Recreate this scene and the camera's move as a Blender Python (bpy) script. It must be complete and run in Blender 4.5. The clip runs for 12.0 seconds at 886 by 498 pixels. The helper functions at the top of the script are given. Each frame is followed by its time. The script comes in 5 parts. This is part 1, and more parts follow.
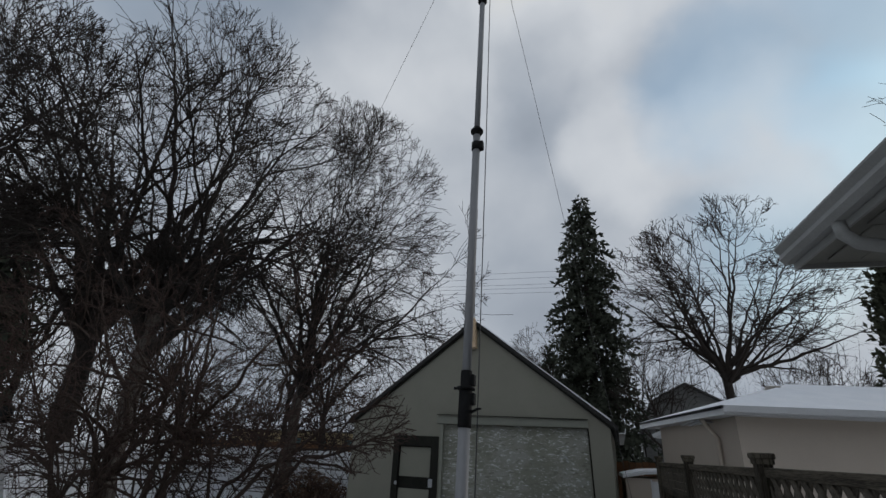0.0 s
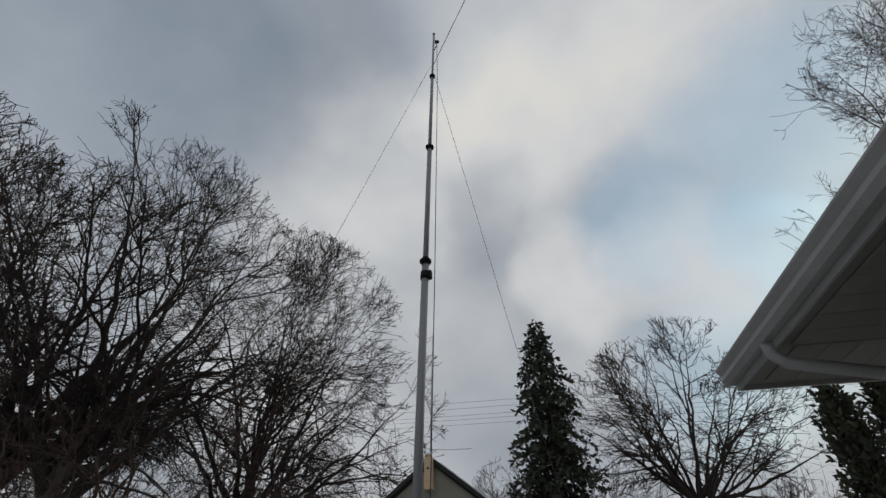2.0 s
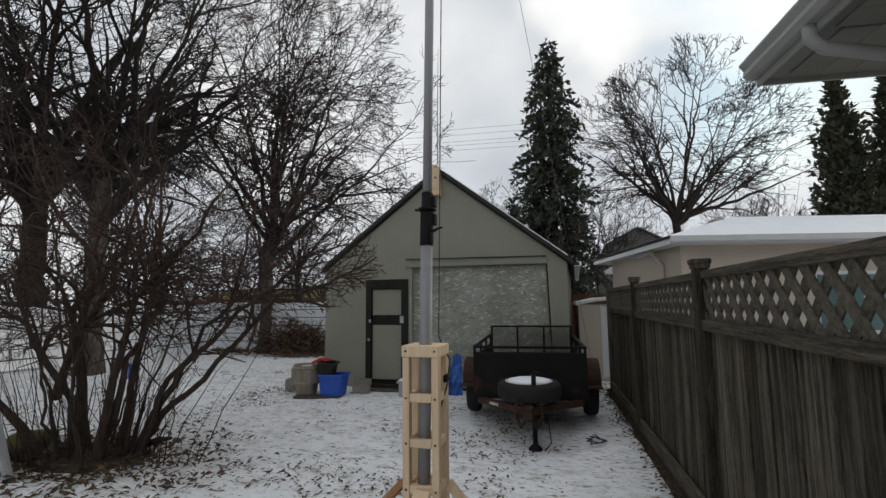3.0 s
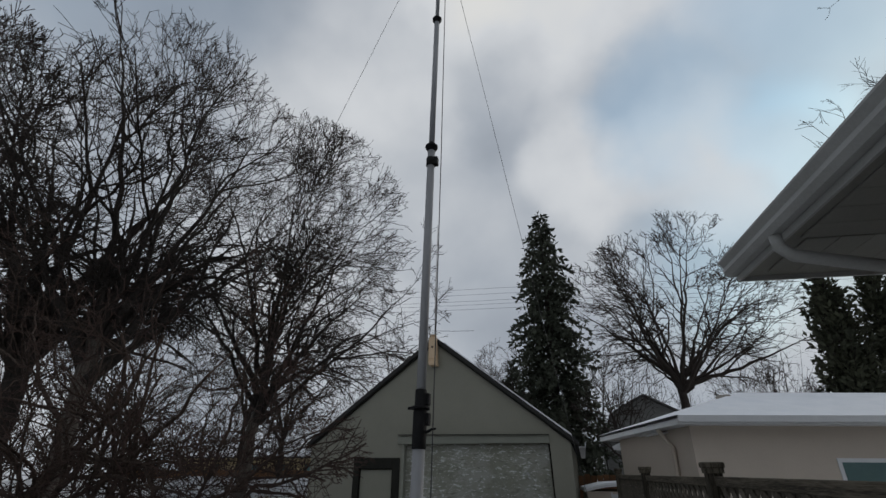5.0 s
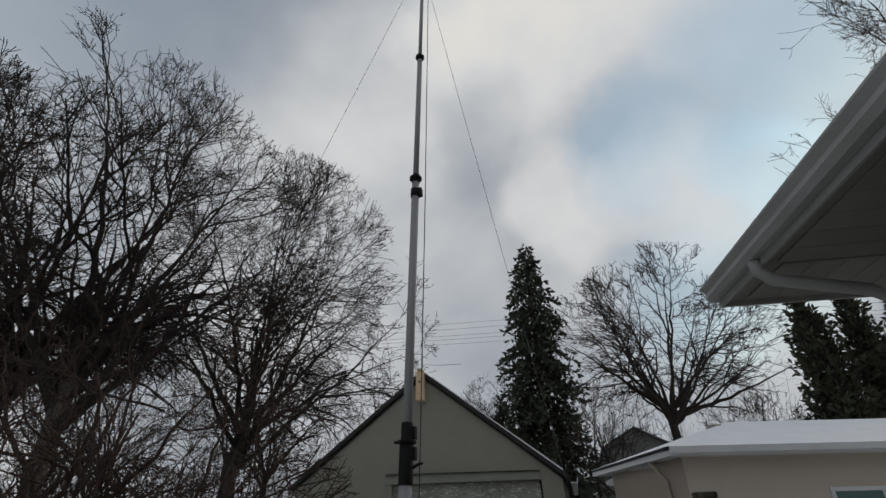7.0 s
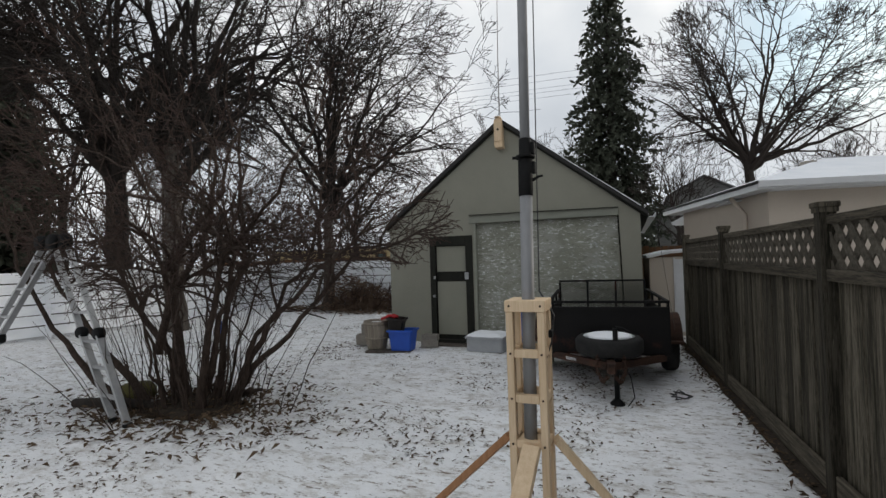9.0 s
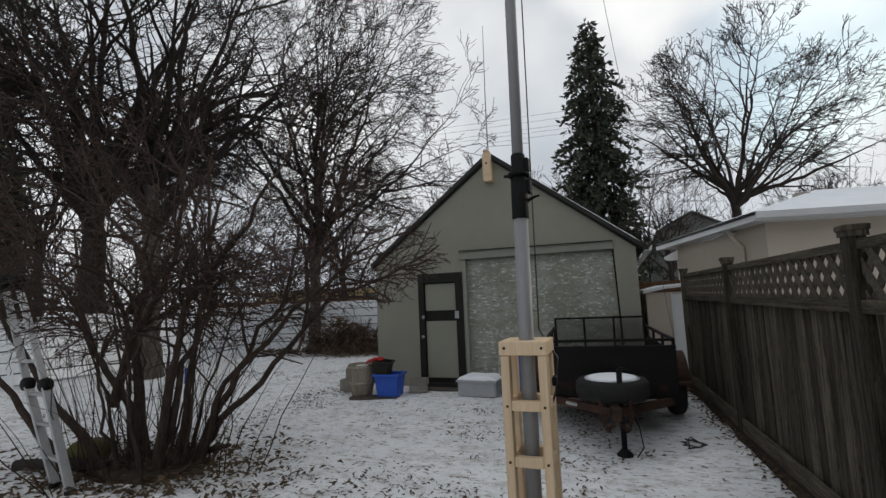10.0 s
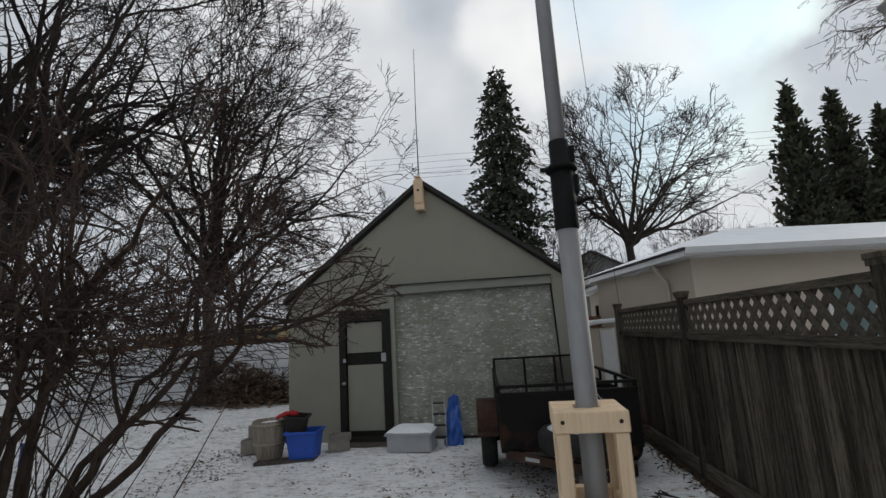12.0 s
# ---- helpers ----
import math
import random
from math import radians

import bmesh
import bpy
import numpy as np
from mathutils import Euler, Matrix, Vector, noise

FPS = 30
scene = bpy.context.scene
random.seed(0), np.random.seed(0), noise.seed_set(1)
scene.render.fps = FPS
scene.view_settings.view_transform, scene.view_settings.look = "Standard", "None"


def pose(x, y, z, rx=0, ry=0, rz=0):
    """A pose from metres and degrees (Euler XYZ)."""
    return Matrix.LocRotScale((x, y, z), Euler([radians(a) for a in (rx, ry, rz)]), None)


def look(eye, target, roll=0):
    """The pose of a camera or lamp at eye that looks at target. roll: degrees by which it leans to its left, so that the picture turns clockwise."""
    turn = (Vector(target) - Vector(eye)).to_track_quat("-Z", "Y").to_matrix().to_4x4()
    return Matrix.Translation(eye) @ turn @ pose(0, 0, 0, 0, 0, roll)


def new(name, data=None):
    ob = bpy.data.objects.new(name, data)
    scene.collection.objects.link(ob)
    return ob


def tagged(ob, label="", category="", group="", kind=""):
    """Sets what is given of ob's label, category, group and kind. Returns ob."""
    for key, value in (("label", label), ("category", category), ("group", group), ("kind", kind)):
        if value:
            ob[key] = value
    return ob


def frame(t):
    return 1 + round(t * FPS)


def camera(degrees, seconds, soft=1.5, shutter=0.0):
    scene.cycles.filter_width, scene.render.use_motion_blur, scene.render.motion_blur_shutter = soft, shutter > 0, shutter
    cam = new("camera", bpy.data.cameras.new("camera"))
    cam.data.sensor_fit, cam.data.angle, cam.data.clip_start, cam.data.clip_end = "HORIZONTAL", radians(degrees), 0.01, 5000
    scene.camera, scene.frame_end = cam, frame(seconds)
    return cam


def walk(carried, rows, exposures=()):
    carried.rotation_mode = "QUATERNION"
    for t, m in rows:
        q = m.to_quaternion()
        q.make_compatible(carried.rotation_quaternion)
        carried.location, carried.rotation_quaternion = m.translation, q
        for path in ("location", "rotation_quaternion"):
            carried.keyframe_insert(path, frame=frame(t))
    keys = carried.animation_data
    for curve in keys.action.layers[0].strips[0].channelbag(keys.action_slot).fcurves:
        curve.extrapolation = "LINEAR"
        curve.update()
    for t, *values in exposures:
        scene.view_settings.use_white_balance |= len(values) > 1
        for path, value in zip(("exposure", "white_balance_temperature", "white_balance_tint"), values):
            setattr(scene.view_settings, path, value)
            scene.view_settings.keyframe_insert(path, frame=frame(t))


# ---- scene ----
cam = camera(86.8, 12.0)
PATH = [
    (0, (0.273, -0.385, 1.755), (-0.365, 1.338, 2.545), 2.9),
    (0.5, (0.342, -0.459, 1.828), (-0.144, 0.976, 3.133), 2.9),
    (1, (0.359, -0.45, 1.868), (0.04, 0.863, 3.342), -0.7),
    (1.5, (0.373, -0.471, 1.861), (0.12, 0.797, 3.387), -2.8),
    (2, (0.337, -0.402, 1.754), (-0.056, 1.11, 3.003), -0.9),
    (2.5, (0.28, -0.284, 1.614), (-0.234, 1.547, 2.233), -0.7),
    (2.7, (0.276, -0.27, 1.563), (-0.261, 1.621, 1.933), -0.6),
    (4.3, (0.289, -0.257, 1.576), (-0.246, 1.67, 1.624), -0.6),
    (4.5, (0.271, -0.264, 1.614), (-0.248, 1.645, 1.902), 0.0),
    (5, (0.315, -0.332, 1.768), (-0.166, 1.409, 2.627), 0.4),
    (5.5, (0.354, -0.4, 1.805), (-0.046, 1.08, 3.089), -0.1),
    (6, (0.358, -0.385, 1.8), (0.004, 1.056, 3.141), -1.3),
    (6.5, (0.349, -0.362, 1.786), (-0.015, 1.177, 3.011), -1.6),
    (7, (0.321, -0.319, 1.741), (-0.086, 1.372, 2.728), -1.3),
    (7.5, (0.285, -0.279, 1.662), (-0.218, 1.567, 2.246), -0.6),
    (7.7, (0.281, -0.299, 1.61), (-0.257, 1.574, 2.059), -0.2),
    (9.3, (-0.086, -0.184, 1.534), (-0.844, 1.667, 1.568), -1.9),
    (9.5, (-0.111, -0.099, 1.522), (-0.867, 1.75, 1.614), -1.5),
    (10, (-0.117, 0.113, 1.526), (-0.813, 1.976, 1.736), -2.5),
    (10.5, (-0.296, 0.205, 1.557), (-0.823, 2.11, 1.863), -2.2),
    (11, (-0.602, 0.262, 1.587), (-1.006, 2.181, 1.978), -2.4),
    (11.5, (-0.656, 0.454, 1.562), (-1.018, 2.384, 1.939), -2.1),
    (12, (-0.706, 0.707, 1.575), (-1.0, 2.654, 1.92), -3.5),
]
EXPOSURES = [(0.0, 0.1, 6250, 10), (0.5, -0.14, 6350, 10), (1.0, -0.05, 6500, 10), (1.5, 0.0, 6550, 10), (2.0, 0.1, 6600, 10), (2.5, 0.55, 6750, 10), (2.7, 0.7, 6800, 10), (4.3, 1.1, 6800, 10), (4.5, 0.94, 6700, 10), (5.0, 0.15, 6400, 10), (5.5, -0.02, 6500, 10), (6.5, 0.05, 6600, 10), (7.0, 0.18, 6650, 10), (7.5, 0.52, 6700, 10), (7.7, 0.65, 6750, 10), (9.3, 0.95, 6800, 10), (9.5, 0.93, 6800, 10), (11.0, 0.6, 6600, 10), (12.0, 0.68, 6700, 10)]
walk(cam, [(t, look(eye, target, roll)) for t, eye, target, roll in PATH], EXPOSURES)

# ---- world, sun ----
SUN_EL, SUN_AZ = 16.0, 48.0   # degrees above the horizon; from +y towards +x
sun_data = bpy.data.lights.new("sun", "SUN")
sun_data.energy, sun_data.angle, sun_data.color = 0.7, radians(14), (1.0, 0.93, 0.84)
sun = new("sun", sun_data)
sun_dir = Vector((math.sin(radians(SUN_AZ)) * math.cos(radians(SUN_EL)), math.cos(radians(SUN_AZ)) * math.cos(radians(SUN_EL)), math.sin(radians(SUN_EL))))
sun.matrix_world = look(sun_dir * 60, (0, 0, 0))

world = bpy.data.worlds.new("winter_sky")
scene.world = world
world.use_nodes = True
wn, wl = world.node_tree.nodes, world.node_tree.links
wn.clear()


def wnode(kind, **values):
    n = wn.new(kind)
    for key, value in values.items():
        setattr(n, key, value)
    return n


sky = wnode("ShaderNodeTexSky", sky_type="NISHITA", sun_disc=False)
sky.sun_elevation, sky.sun_rotation = radians(SUN_EL), radians(SUN_AZ)
coord = wnode("ShaderNodeTexCoord")
cloud_warp = wnode("ShaderNodeTexNoise")
cloud_warp.inputs["Scale"].default_value, cloud_warp.inputs["Detail"].default_value = 3.0, 5
warp_mix = wnode("ShaderNodeVectorMath", operation="MULTIPLY_ADD")
warp_mix.inputs[1].default_value = (0.30, 0.30, 0.30)
shift = wnode("ShaderNodeVectorMath", operation="SUBTRACT")
shift.inputs[1].default_value = (0.15, 0.15, 0.15)
wl.new(coord.outputs["Generated"], cloud_warp.inputs["Vector"])
wl.new(cloud_warp.outputs["Color"], warp_mix.inputs[0])
wl.new(coord.outputs["Generated"], warp_mix.inputs[2])
wl.new(warp_mix.outputs[0], shift.inputs[0])
unit = wnode("ShaderNodeVectorMath", operation="NORMALIZE")
wl.new(shift.outputs[0], unit.inputs[0])


def math_node(op, a, b):
    n = wnode("ShaderNodeMath", operation=op)
    for slot, v in ((0, a), (1, b)):
        if isinstance(v, (int, float)):
            n.inputs[slot].default_value = v
        else:
            wl.new(v, n.inputs[slot])
    return n.outputs[0]


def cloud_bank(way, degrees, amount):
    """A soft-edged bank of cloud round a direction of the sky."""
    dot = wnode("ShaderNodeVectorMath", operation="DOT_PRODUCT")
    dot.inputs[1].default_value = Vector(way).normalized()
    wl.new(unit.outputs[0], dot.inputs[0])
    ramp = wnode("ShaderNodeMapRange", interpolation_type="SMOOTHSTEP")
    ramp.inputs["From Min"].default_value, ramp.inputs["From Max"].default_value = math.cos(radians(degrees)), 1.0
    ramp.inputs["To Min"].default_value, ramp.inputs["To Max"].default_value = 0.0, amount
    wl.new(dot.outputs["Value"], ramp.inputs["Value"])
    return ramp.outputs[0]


fine = wnode("ShaderNodeTexNoise")
fine.inputs["Scale"].default_value, fine.inputs["Detail"].default_value, fine.inputs["Roughness"].default_value = 3.2, 5, 0.46
wl.new(coord.outputs["Generated"], fine.inputs["Vector"])
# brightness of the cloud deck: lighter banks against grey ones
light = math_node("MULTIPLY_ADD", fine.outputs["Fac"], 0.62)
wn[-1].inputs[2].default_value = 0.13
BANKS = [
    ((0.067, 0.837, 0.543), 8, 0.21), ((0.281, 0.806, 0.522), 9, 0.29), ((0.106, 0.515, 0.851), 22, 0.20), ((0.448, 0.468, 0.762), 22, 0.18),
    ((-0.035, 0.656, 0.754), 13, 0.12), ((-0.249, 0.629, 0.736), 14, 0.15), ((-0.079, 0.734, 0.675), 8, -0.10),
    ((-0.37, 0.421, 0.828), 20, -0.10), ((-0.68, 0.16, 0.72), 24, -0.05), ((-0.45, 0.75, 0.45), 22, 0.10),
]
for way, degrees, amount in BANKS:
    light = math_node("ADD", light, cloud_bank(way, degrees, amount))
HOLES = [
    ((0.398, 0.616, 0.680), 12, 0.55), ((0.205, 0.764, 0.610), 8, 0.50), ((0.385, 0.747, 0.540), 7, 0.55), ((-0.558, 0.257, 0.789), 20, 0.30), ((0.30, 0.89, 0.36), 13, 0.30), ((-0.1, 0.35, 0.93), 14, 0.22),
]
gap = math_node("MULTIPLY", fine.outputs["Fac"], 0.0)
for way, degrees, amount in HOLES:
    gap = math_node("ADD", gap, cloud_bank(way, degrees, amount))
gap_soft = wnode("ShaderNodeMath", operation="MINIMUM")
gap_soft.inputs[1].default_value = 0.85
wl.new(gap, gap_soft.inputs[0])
tone = wnode("ShaderNodeValToRGB")
tone.color_ramp.elements[0].position, tone.color_ramp.elements[0].color = 0.0, (0.10, 0.125, 0.165, 1)
tone.color_ramp.elements[1].position, tone.color_ramp.elements[1].color = 1.0, (0.74, 0.71, 0.635, 1)
mid = tone.color_ramp.elements.new(0.42)
mid.color = (0.34, 0.37, 0.41, 1)
mid = tone.color_ramp.elements.new(0.68)
mid.color = (0.56, 0.575, 0.59, 1)
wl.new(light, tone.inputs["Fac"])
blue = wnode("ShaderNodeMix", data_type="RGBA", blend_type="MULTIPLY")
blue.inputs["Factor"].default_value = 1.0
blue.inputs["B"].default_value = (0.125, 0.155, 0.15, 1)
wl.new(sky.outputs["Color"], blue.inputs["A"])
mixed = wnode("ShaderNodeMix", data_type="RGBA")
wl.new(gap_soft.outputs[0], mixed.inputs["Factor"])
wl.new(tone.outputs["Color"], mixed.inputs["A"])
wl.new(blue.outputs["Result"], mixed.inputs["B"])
back = wnode("ShaderNodeBackground")
back.inputs["Strength"].default_value = 1.0
wl.new(mixed.outputs["Result"], back.inputs["Color"])
wout = wnode("ShaderNodeOutputWorld")
wl.new(back.outputs["Background"], wout.inputs["Surface"])


# ---- materials ----
def mat(name, c1, c2=None, rough=0.8, scale=6.0, stretch=(1, 1, 1), bump=0.3, metal=0.0, grain=60.0, stain=None, stain_at=0.62, vary=0.12, depth=0.004, span=(0.36, 0.62)):
    """A surface of two tones: broad patches and fine grain, some stains, a small difference from piece to piece."""
    m = bpy.data.materials.new(name)
    m.use_nodes = True
    nt = m.node_tree
    n, l = nt.nodes, nt.links
    bsdf = n["Principled BSDF"]
    tc = n.new("ShaderNodeTexCoord")
    mp = n.new("ShaderNodeMapping")
    mp.inputs["Scale"].default_value = stretch
    info = n.new("ShaderNodeObjectInfo")
    off = n.new("ShaderNodeVectorMath")
    off.operation = "MULTIPLY_ADD"
    off.inputs[1].default_value = (37, 23, 51)
    l.new(info.outputs["Random"], off.inputs[0])
    l.new(tc.outputs["Object"], off.inputs[2])
    l.new(off.outputs[0], mp.inputs["Vector"])
    big, small = n.new("ShaderNodeTexNoise"), n.new("ShaderNodeTexNoise")
    big.inputs["Scale"].default_value, big.inputs["Detail"].default_value, big.inputs["Roughness"].default_value = scale, 5, 0.62
    small.inputs["Scale"].default_value, small.inputs["Detail"].default_value = grain, 4
    for t in (big, small):
        l.new(mp.outputs["Vector"], t.inputs["Vector"])
    c2 = c2 or tuple(v * 0.7 for v in c1)
    ramp = n.new("ShaderNodeValToRGB")
    ramp.color_ramp.elements[0].position, ramp.color_ramp.elements[0].color = span[0], (*c2, 1)
    ramp.color_ramp.elements[1].position, ramp.color_ramp.elements[1].color = span[1], (*c1, 1)
    both = n.new("ShaderNodeMath")
    both.operation = "MULTIPLY_ADD"
    both.inputs[1].default_value = 0.35
    l.new(small.outputs["Fac"], both.inputs[0])
    less = n.new("ShaderNodeMath")
    less.operation = "MULTIPLY"
    less.inputs[1].default_value = 0.65
    l.new(big.outputs["Fac"], less.inputs[0])
    l.new(less.outputs[0], both.inputs[2])
    l.new(both.outputs[0], ramp.inputs["Fac"])
    colour = ramp.outputs["Color"]
    if stain:
        st = n.new("ShaderNodeTexNoise")
        st.inputs["Scale"].default_value, st.inputs["Detail"].default_value, st.inputs["Roughness"].default_value = scale * 0.45, 8, 0.7
        l.new(mp.outputs["Vector"], st.inputs["Vector"])
        sr = n.new("ShaderNodeMapRange")
        sr.inputs["From Min"].default_value, sr.inputs["From Max"].default_value = stain_at, stain_at + 0.1
        l.new(st.outputs["Fac"], sr.inputs["Value"])
        mx = n.new("ShaderNodeMix")
        mx.data_type = "RGBA"
        l.new(sr.outputs[0], mx.inputs["Factor"])
        l.new(colour, mx.inputs["A"])
        mx.inputs["B"].default_value = (*stain, 1)
        colour = mx.outputs["Result"]
    hsv = n.new("ShaderNodeHueSaturation")
    vr = n.new("ShaderNodeMapRange")
    vr.inputs["To Min"].default_value, vr.inputs["To Max"].default_value = 1 - vary, 1 + vary
    l.new(info.outputs["Random"], vr.inputs["Value"])
    l.new(vr.outputs[0], hsv.inputs["Value"])
    l.new(colour, hsv.inputs["Color"])
    l.new(hsv.outputs["Color"], bsdf.inputs["Base Color"])
    bsdf.inputs["Metallic"].default_value = metal
    if rough >= 0.6:      # porous, dusty or weathered surfaces hardly shine
        bsdf.inputs["Specular IOR Level"].default_value = 0.12
    rr = n.new("ShaderNodeMapRange")
    rr.inputs["To Min"].default_value, rr.inputs["To Max"].default_value = max(0.05, rough - 0.12), min(1, rough + 0.12)
    l.new(big.outputs["Fac"], rr.inputs["Value"])
    l.new(rr.outputs[0], bsdf.inputs["Roughness"])
    if bump:
        bp = n.new("ShaderNodeBump")
        bp.inputs["Strength"].default_value, bp.inputs["Distance"].default_value = bump, depth
        l.new(both.outputs[0], bp.inputs["Height"])
        l.new(bp.outputs["Normal"], bsdf.inputs["Normal"])
    return m


def mask_layers(m, colour, layers):
    """Lay further tones over a material: (colour, scale, stretch, from, to) with noise edges."""
    n, l = m.node_tree.nodes, m.node_tree.links
    bsdf = n["Principled BSDF"]
    tc = n.new("ShaderNodeTexCoord")
    last = bsdf.inputs["Base Color"].links[0].from_socket
    for tint, scale, stretch, lo, hi, rough in layers:
        mp = n.new("ShaderNodeMapping")
        mp.inputs["Scale"].default_value = stretch
        l.new(tc.outputs["Object"], mp.inputs["Vector"])
        nz = n.new("ShaderNodeTexNoise")
        nz.inputs["Scale"].default_value, nz.inputs["Detail"].default_value, nz.inputs["Roughness"].default_value = scale, 9, rough
        l.new(mp.outputs["Vector"], nz.inputs["Vector"])
        mr = n.new("ShaderNodeMapRange")
        mr.inputs["From Min"].default_value, mr.inputs["From Max"].default_value = lo, hi
        l.new(nz.outputs["Fac"], mr.inputs["Value"])
        mx = n.new("ShaderNodeMix")
        mx.data_type = "RGBA"
        l.new(mr.outputs[0], mx.inputs["Factor"])
        l.new(last, mx.inputs["A"])
        mx.inputs["B"].default_value = (*tint, 1)
        last = mx.outputs["Result"]
    l.new(last, bsdf.inputs["Base Color"])
    return m


M = {}
M["snow"] = mat("snow", (0.84, 0.85, 0.87), (0.76, 0.78, 0.81), 0.75, 3, bump=0.5, grain=45, vary=0.0, depth=0.01)
M["ground"] = mask_layers(mat("snowy_lawn", (0.86, 0.865, 0.875), (0.76, 0.77, 0.785), 0.8, 2.2, bump=0.9, grain=22, vary=0.0, depth=0.03), None, [
    ((0.46, 0.43, 0.39), 2.6, (1, 1.9, 1), 0.50, 0.66, 0.84),
    ((0.21, 0.155, 0.085), 0.85, (1, 1.4, 1), 0.575, 0.70, 0.88),
    ((0.17, 0.13, 0.09), 8.0, (1, 2.2, 1), 0.56, 0.64, 0.72),
    ((0.115, 0.088, 0.062), 17.0, (1, 2.0, 1), 0.60, 0.67, 0.66)])
M["sage"] = mat("sage_stucco", (0.265, 0.258, 0.212), (0.232, 0.226, 0.186), 0.85, 1.6, bump=0.5, grain=90, stain=(0.19, 0.195, 0.16), vary=0.03)
M["sage_trim"] = mat("sage_trim", (0.27, 0.275, 0.23), (0.22, 0.225, 0.19), 0.7, 3, (1, 1, 4), bump=0.3, vary=0.05)
M["peeling"] = mask_layers(mat("peeling_paint", (0.25, 0.252, 0.205), (0.215, 0.216, 0.176), 0.75, 2.5, bump=0.4, vary=0.0), None, [
    ((0.31, 0.31, 0.275), 1.6, (1.0, 1, 1.6), 0.46, 0.62, 0.7),
    ((0.60, 0.60, 0.57), 7.0, (1.0, 1, 3.2), 0.57, 0.62, 0.78),
    ((0.66, 0.67, 0.66), 14.0, (1.0, 1, 2.6), 0.585, 0.62, 0.7),
    ((0.54, 0.58, 0.61), 1.1, (1.2, 1, 0.8), 0.60, 0.68, 0.85),
    ((0.19, 0.19, 0.155), 9.0, (1.0, 1, 3.4), 0.58, 0.62, 0.6)])
M["dark_trim"] = mat("dark_olive_paint", (0.026, 0.026, 0.021), (0.014, 0.014, 0.012), 0.75, 5, (1, 1, 0.4), bump=0.3, stain=(0.12, 0.12, 0.10), stain_at=0.66)
M["door_panel"] = mat("door_panel_paint", (0.265, 0.26, 0.212), (0.235, 0.232, 0.19), 0.7, 2.5, bump=0.3, stain=(0.50, 0.50, 0.47), stain_at=0.63, vary=0.02)
M["shingle"] = mat("dark_shingle", (0.05, 0.048, 0.046), (0.03, 0.03, 0.03), 0.9, 9, bump=0.6)
M["fence"] = mask_layers(mat("weathered_fence_wood", (0.112, 0.098, 0.075), (0.030, 0.026, 0.019), 0.9, 5, (8, 8, 0.4), bump=0.9, grain=40, stain=(0.020, 0.019, 0.012), stain_at=0.55, vary=0.45, span=(0.42, 0.58)), None, [
    ((0.175, 0.16, 0.135), 6.0, (5, 5, 0.35), 0.64, 0.76, 0.7),
    ((0.014, 0.014, 0.009), 3.0, (3, 3, 0.5), 0.56, 0.66, 0.75)])
M["fence_rail"] = mat("weathered_rail_wood", (0.125, 0.108, 0.082), (0.035, 0.030, 0.023), 0.9, 5, (8, 0.4, 8), bump=0.8, grain=40, stain=(0.025, 0.024, 0.017), stain_at=0.57, vary=0.2, span=(0.40, 0.60))
M["lattice"] = mat("weathered_lattice_wood", (0.125, 0.110, 0.088), (0.040, 0.035, 0.027), 0.88, 12, (3, 3, 3), bump=0.5, vary=0.18)
M["pine"] = mat("fresh_pine", (0.70, 0.54, 0.37), (0.59, 0.43, 0.275), 0.6, 5, (7, 7, 0.5), bump=0.25, grain=30, stain=(0.46, 0.27, 0.12), stain_at=0.68, vary=0.07)
M["cedar"] = mat("cedar_brown", (0.36, 0.19, 0.10), (0.26, 0.13, 0.065), 0.65, 5, (7, 7, 0.5), bump=0.25, vary=0.05)
M["tube"] = mat("grey_mast_tube", (0.25, 0.25, 0.255), (0.205, 0.207, 0.21), 0.58, 4, (1, 1, 0.3), bump=0.05, metal=0.1, stain=(0.27, 0.27, 0.27), vary=0.0)
M["tube_dark"] = mat("grey_mast_upper_tube", (0.23, 0.232, 0.238), (0.18, 0.183, 0.188), 0.55, 4, (1, 1, 0.3), bump=0.05, metal=0.15, vary=0.0)
M["black"] = mat("black_rubber", (0.012, 0.012, 0.012), (0.007, 0.007, 0.007), 0.65, 14, bump=0.5, vary=0.05)
M["tyre"] = mat("tyre_rubber", (0.030, 0.029, 0.028), (0.018, 0.018, 0.018), 0.85, 10, bump=0.4, vary=0.05)
M["trailer"] = mat("worn_black_steel", (0.013, 0.012, 0.012), (0.007, 0.0065, 0.0065), 0.62, 2.5, bump=0.3, stain=(0.055, 0.022, 0.014), stain_at=0.57, vary=0.05)
M["rust"] = mat("rusty_steel", (0.075, 0.040, 0.028), (0.026, 0.018, 0.015), 0.75, 6, bump=0.4, vary=0.1)
M["steel"] = mat("galvanised_steel", (0.45, 0.46, 0.47), (0.33, 0.34, 0.35), 0.45, 9, bump=0.15, metal=0.7)
M["alu"] = mat("brushed_aluminium", (0.44, 0.44, 0.44), (0.35, 0.35, 0.355), 0.42, 7, (4, 4, 0.6), bump=0.15, metal=0.55)
M["bark"] = mat("grey_brown_bark", (0.125, 0.108, 0.093), (0.042, 0.036, 0.031), 0.95, 7, (3, 3, 0.7), bump=1.0, grain=28, depth=0.02, vary=0.1)
M["bark_dark"] = mat("dark_wet_bark", (0.045, 0.038, 0.033), (0.018, 0.0155, 0.014), 0.92, 7, (3, 3, 0.7), bump=1.0, grain=28, depth=0.02, vary=0.1)
M["twig"] = mat("twig_bark", (0.048, 0.039, 0.034), (0.027, 0.022, 0.019), 0.9, 9, bump=0.2, vary=0.1)
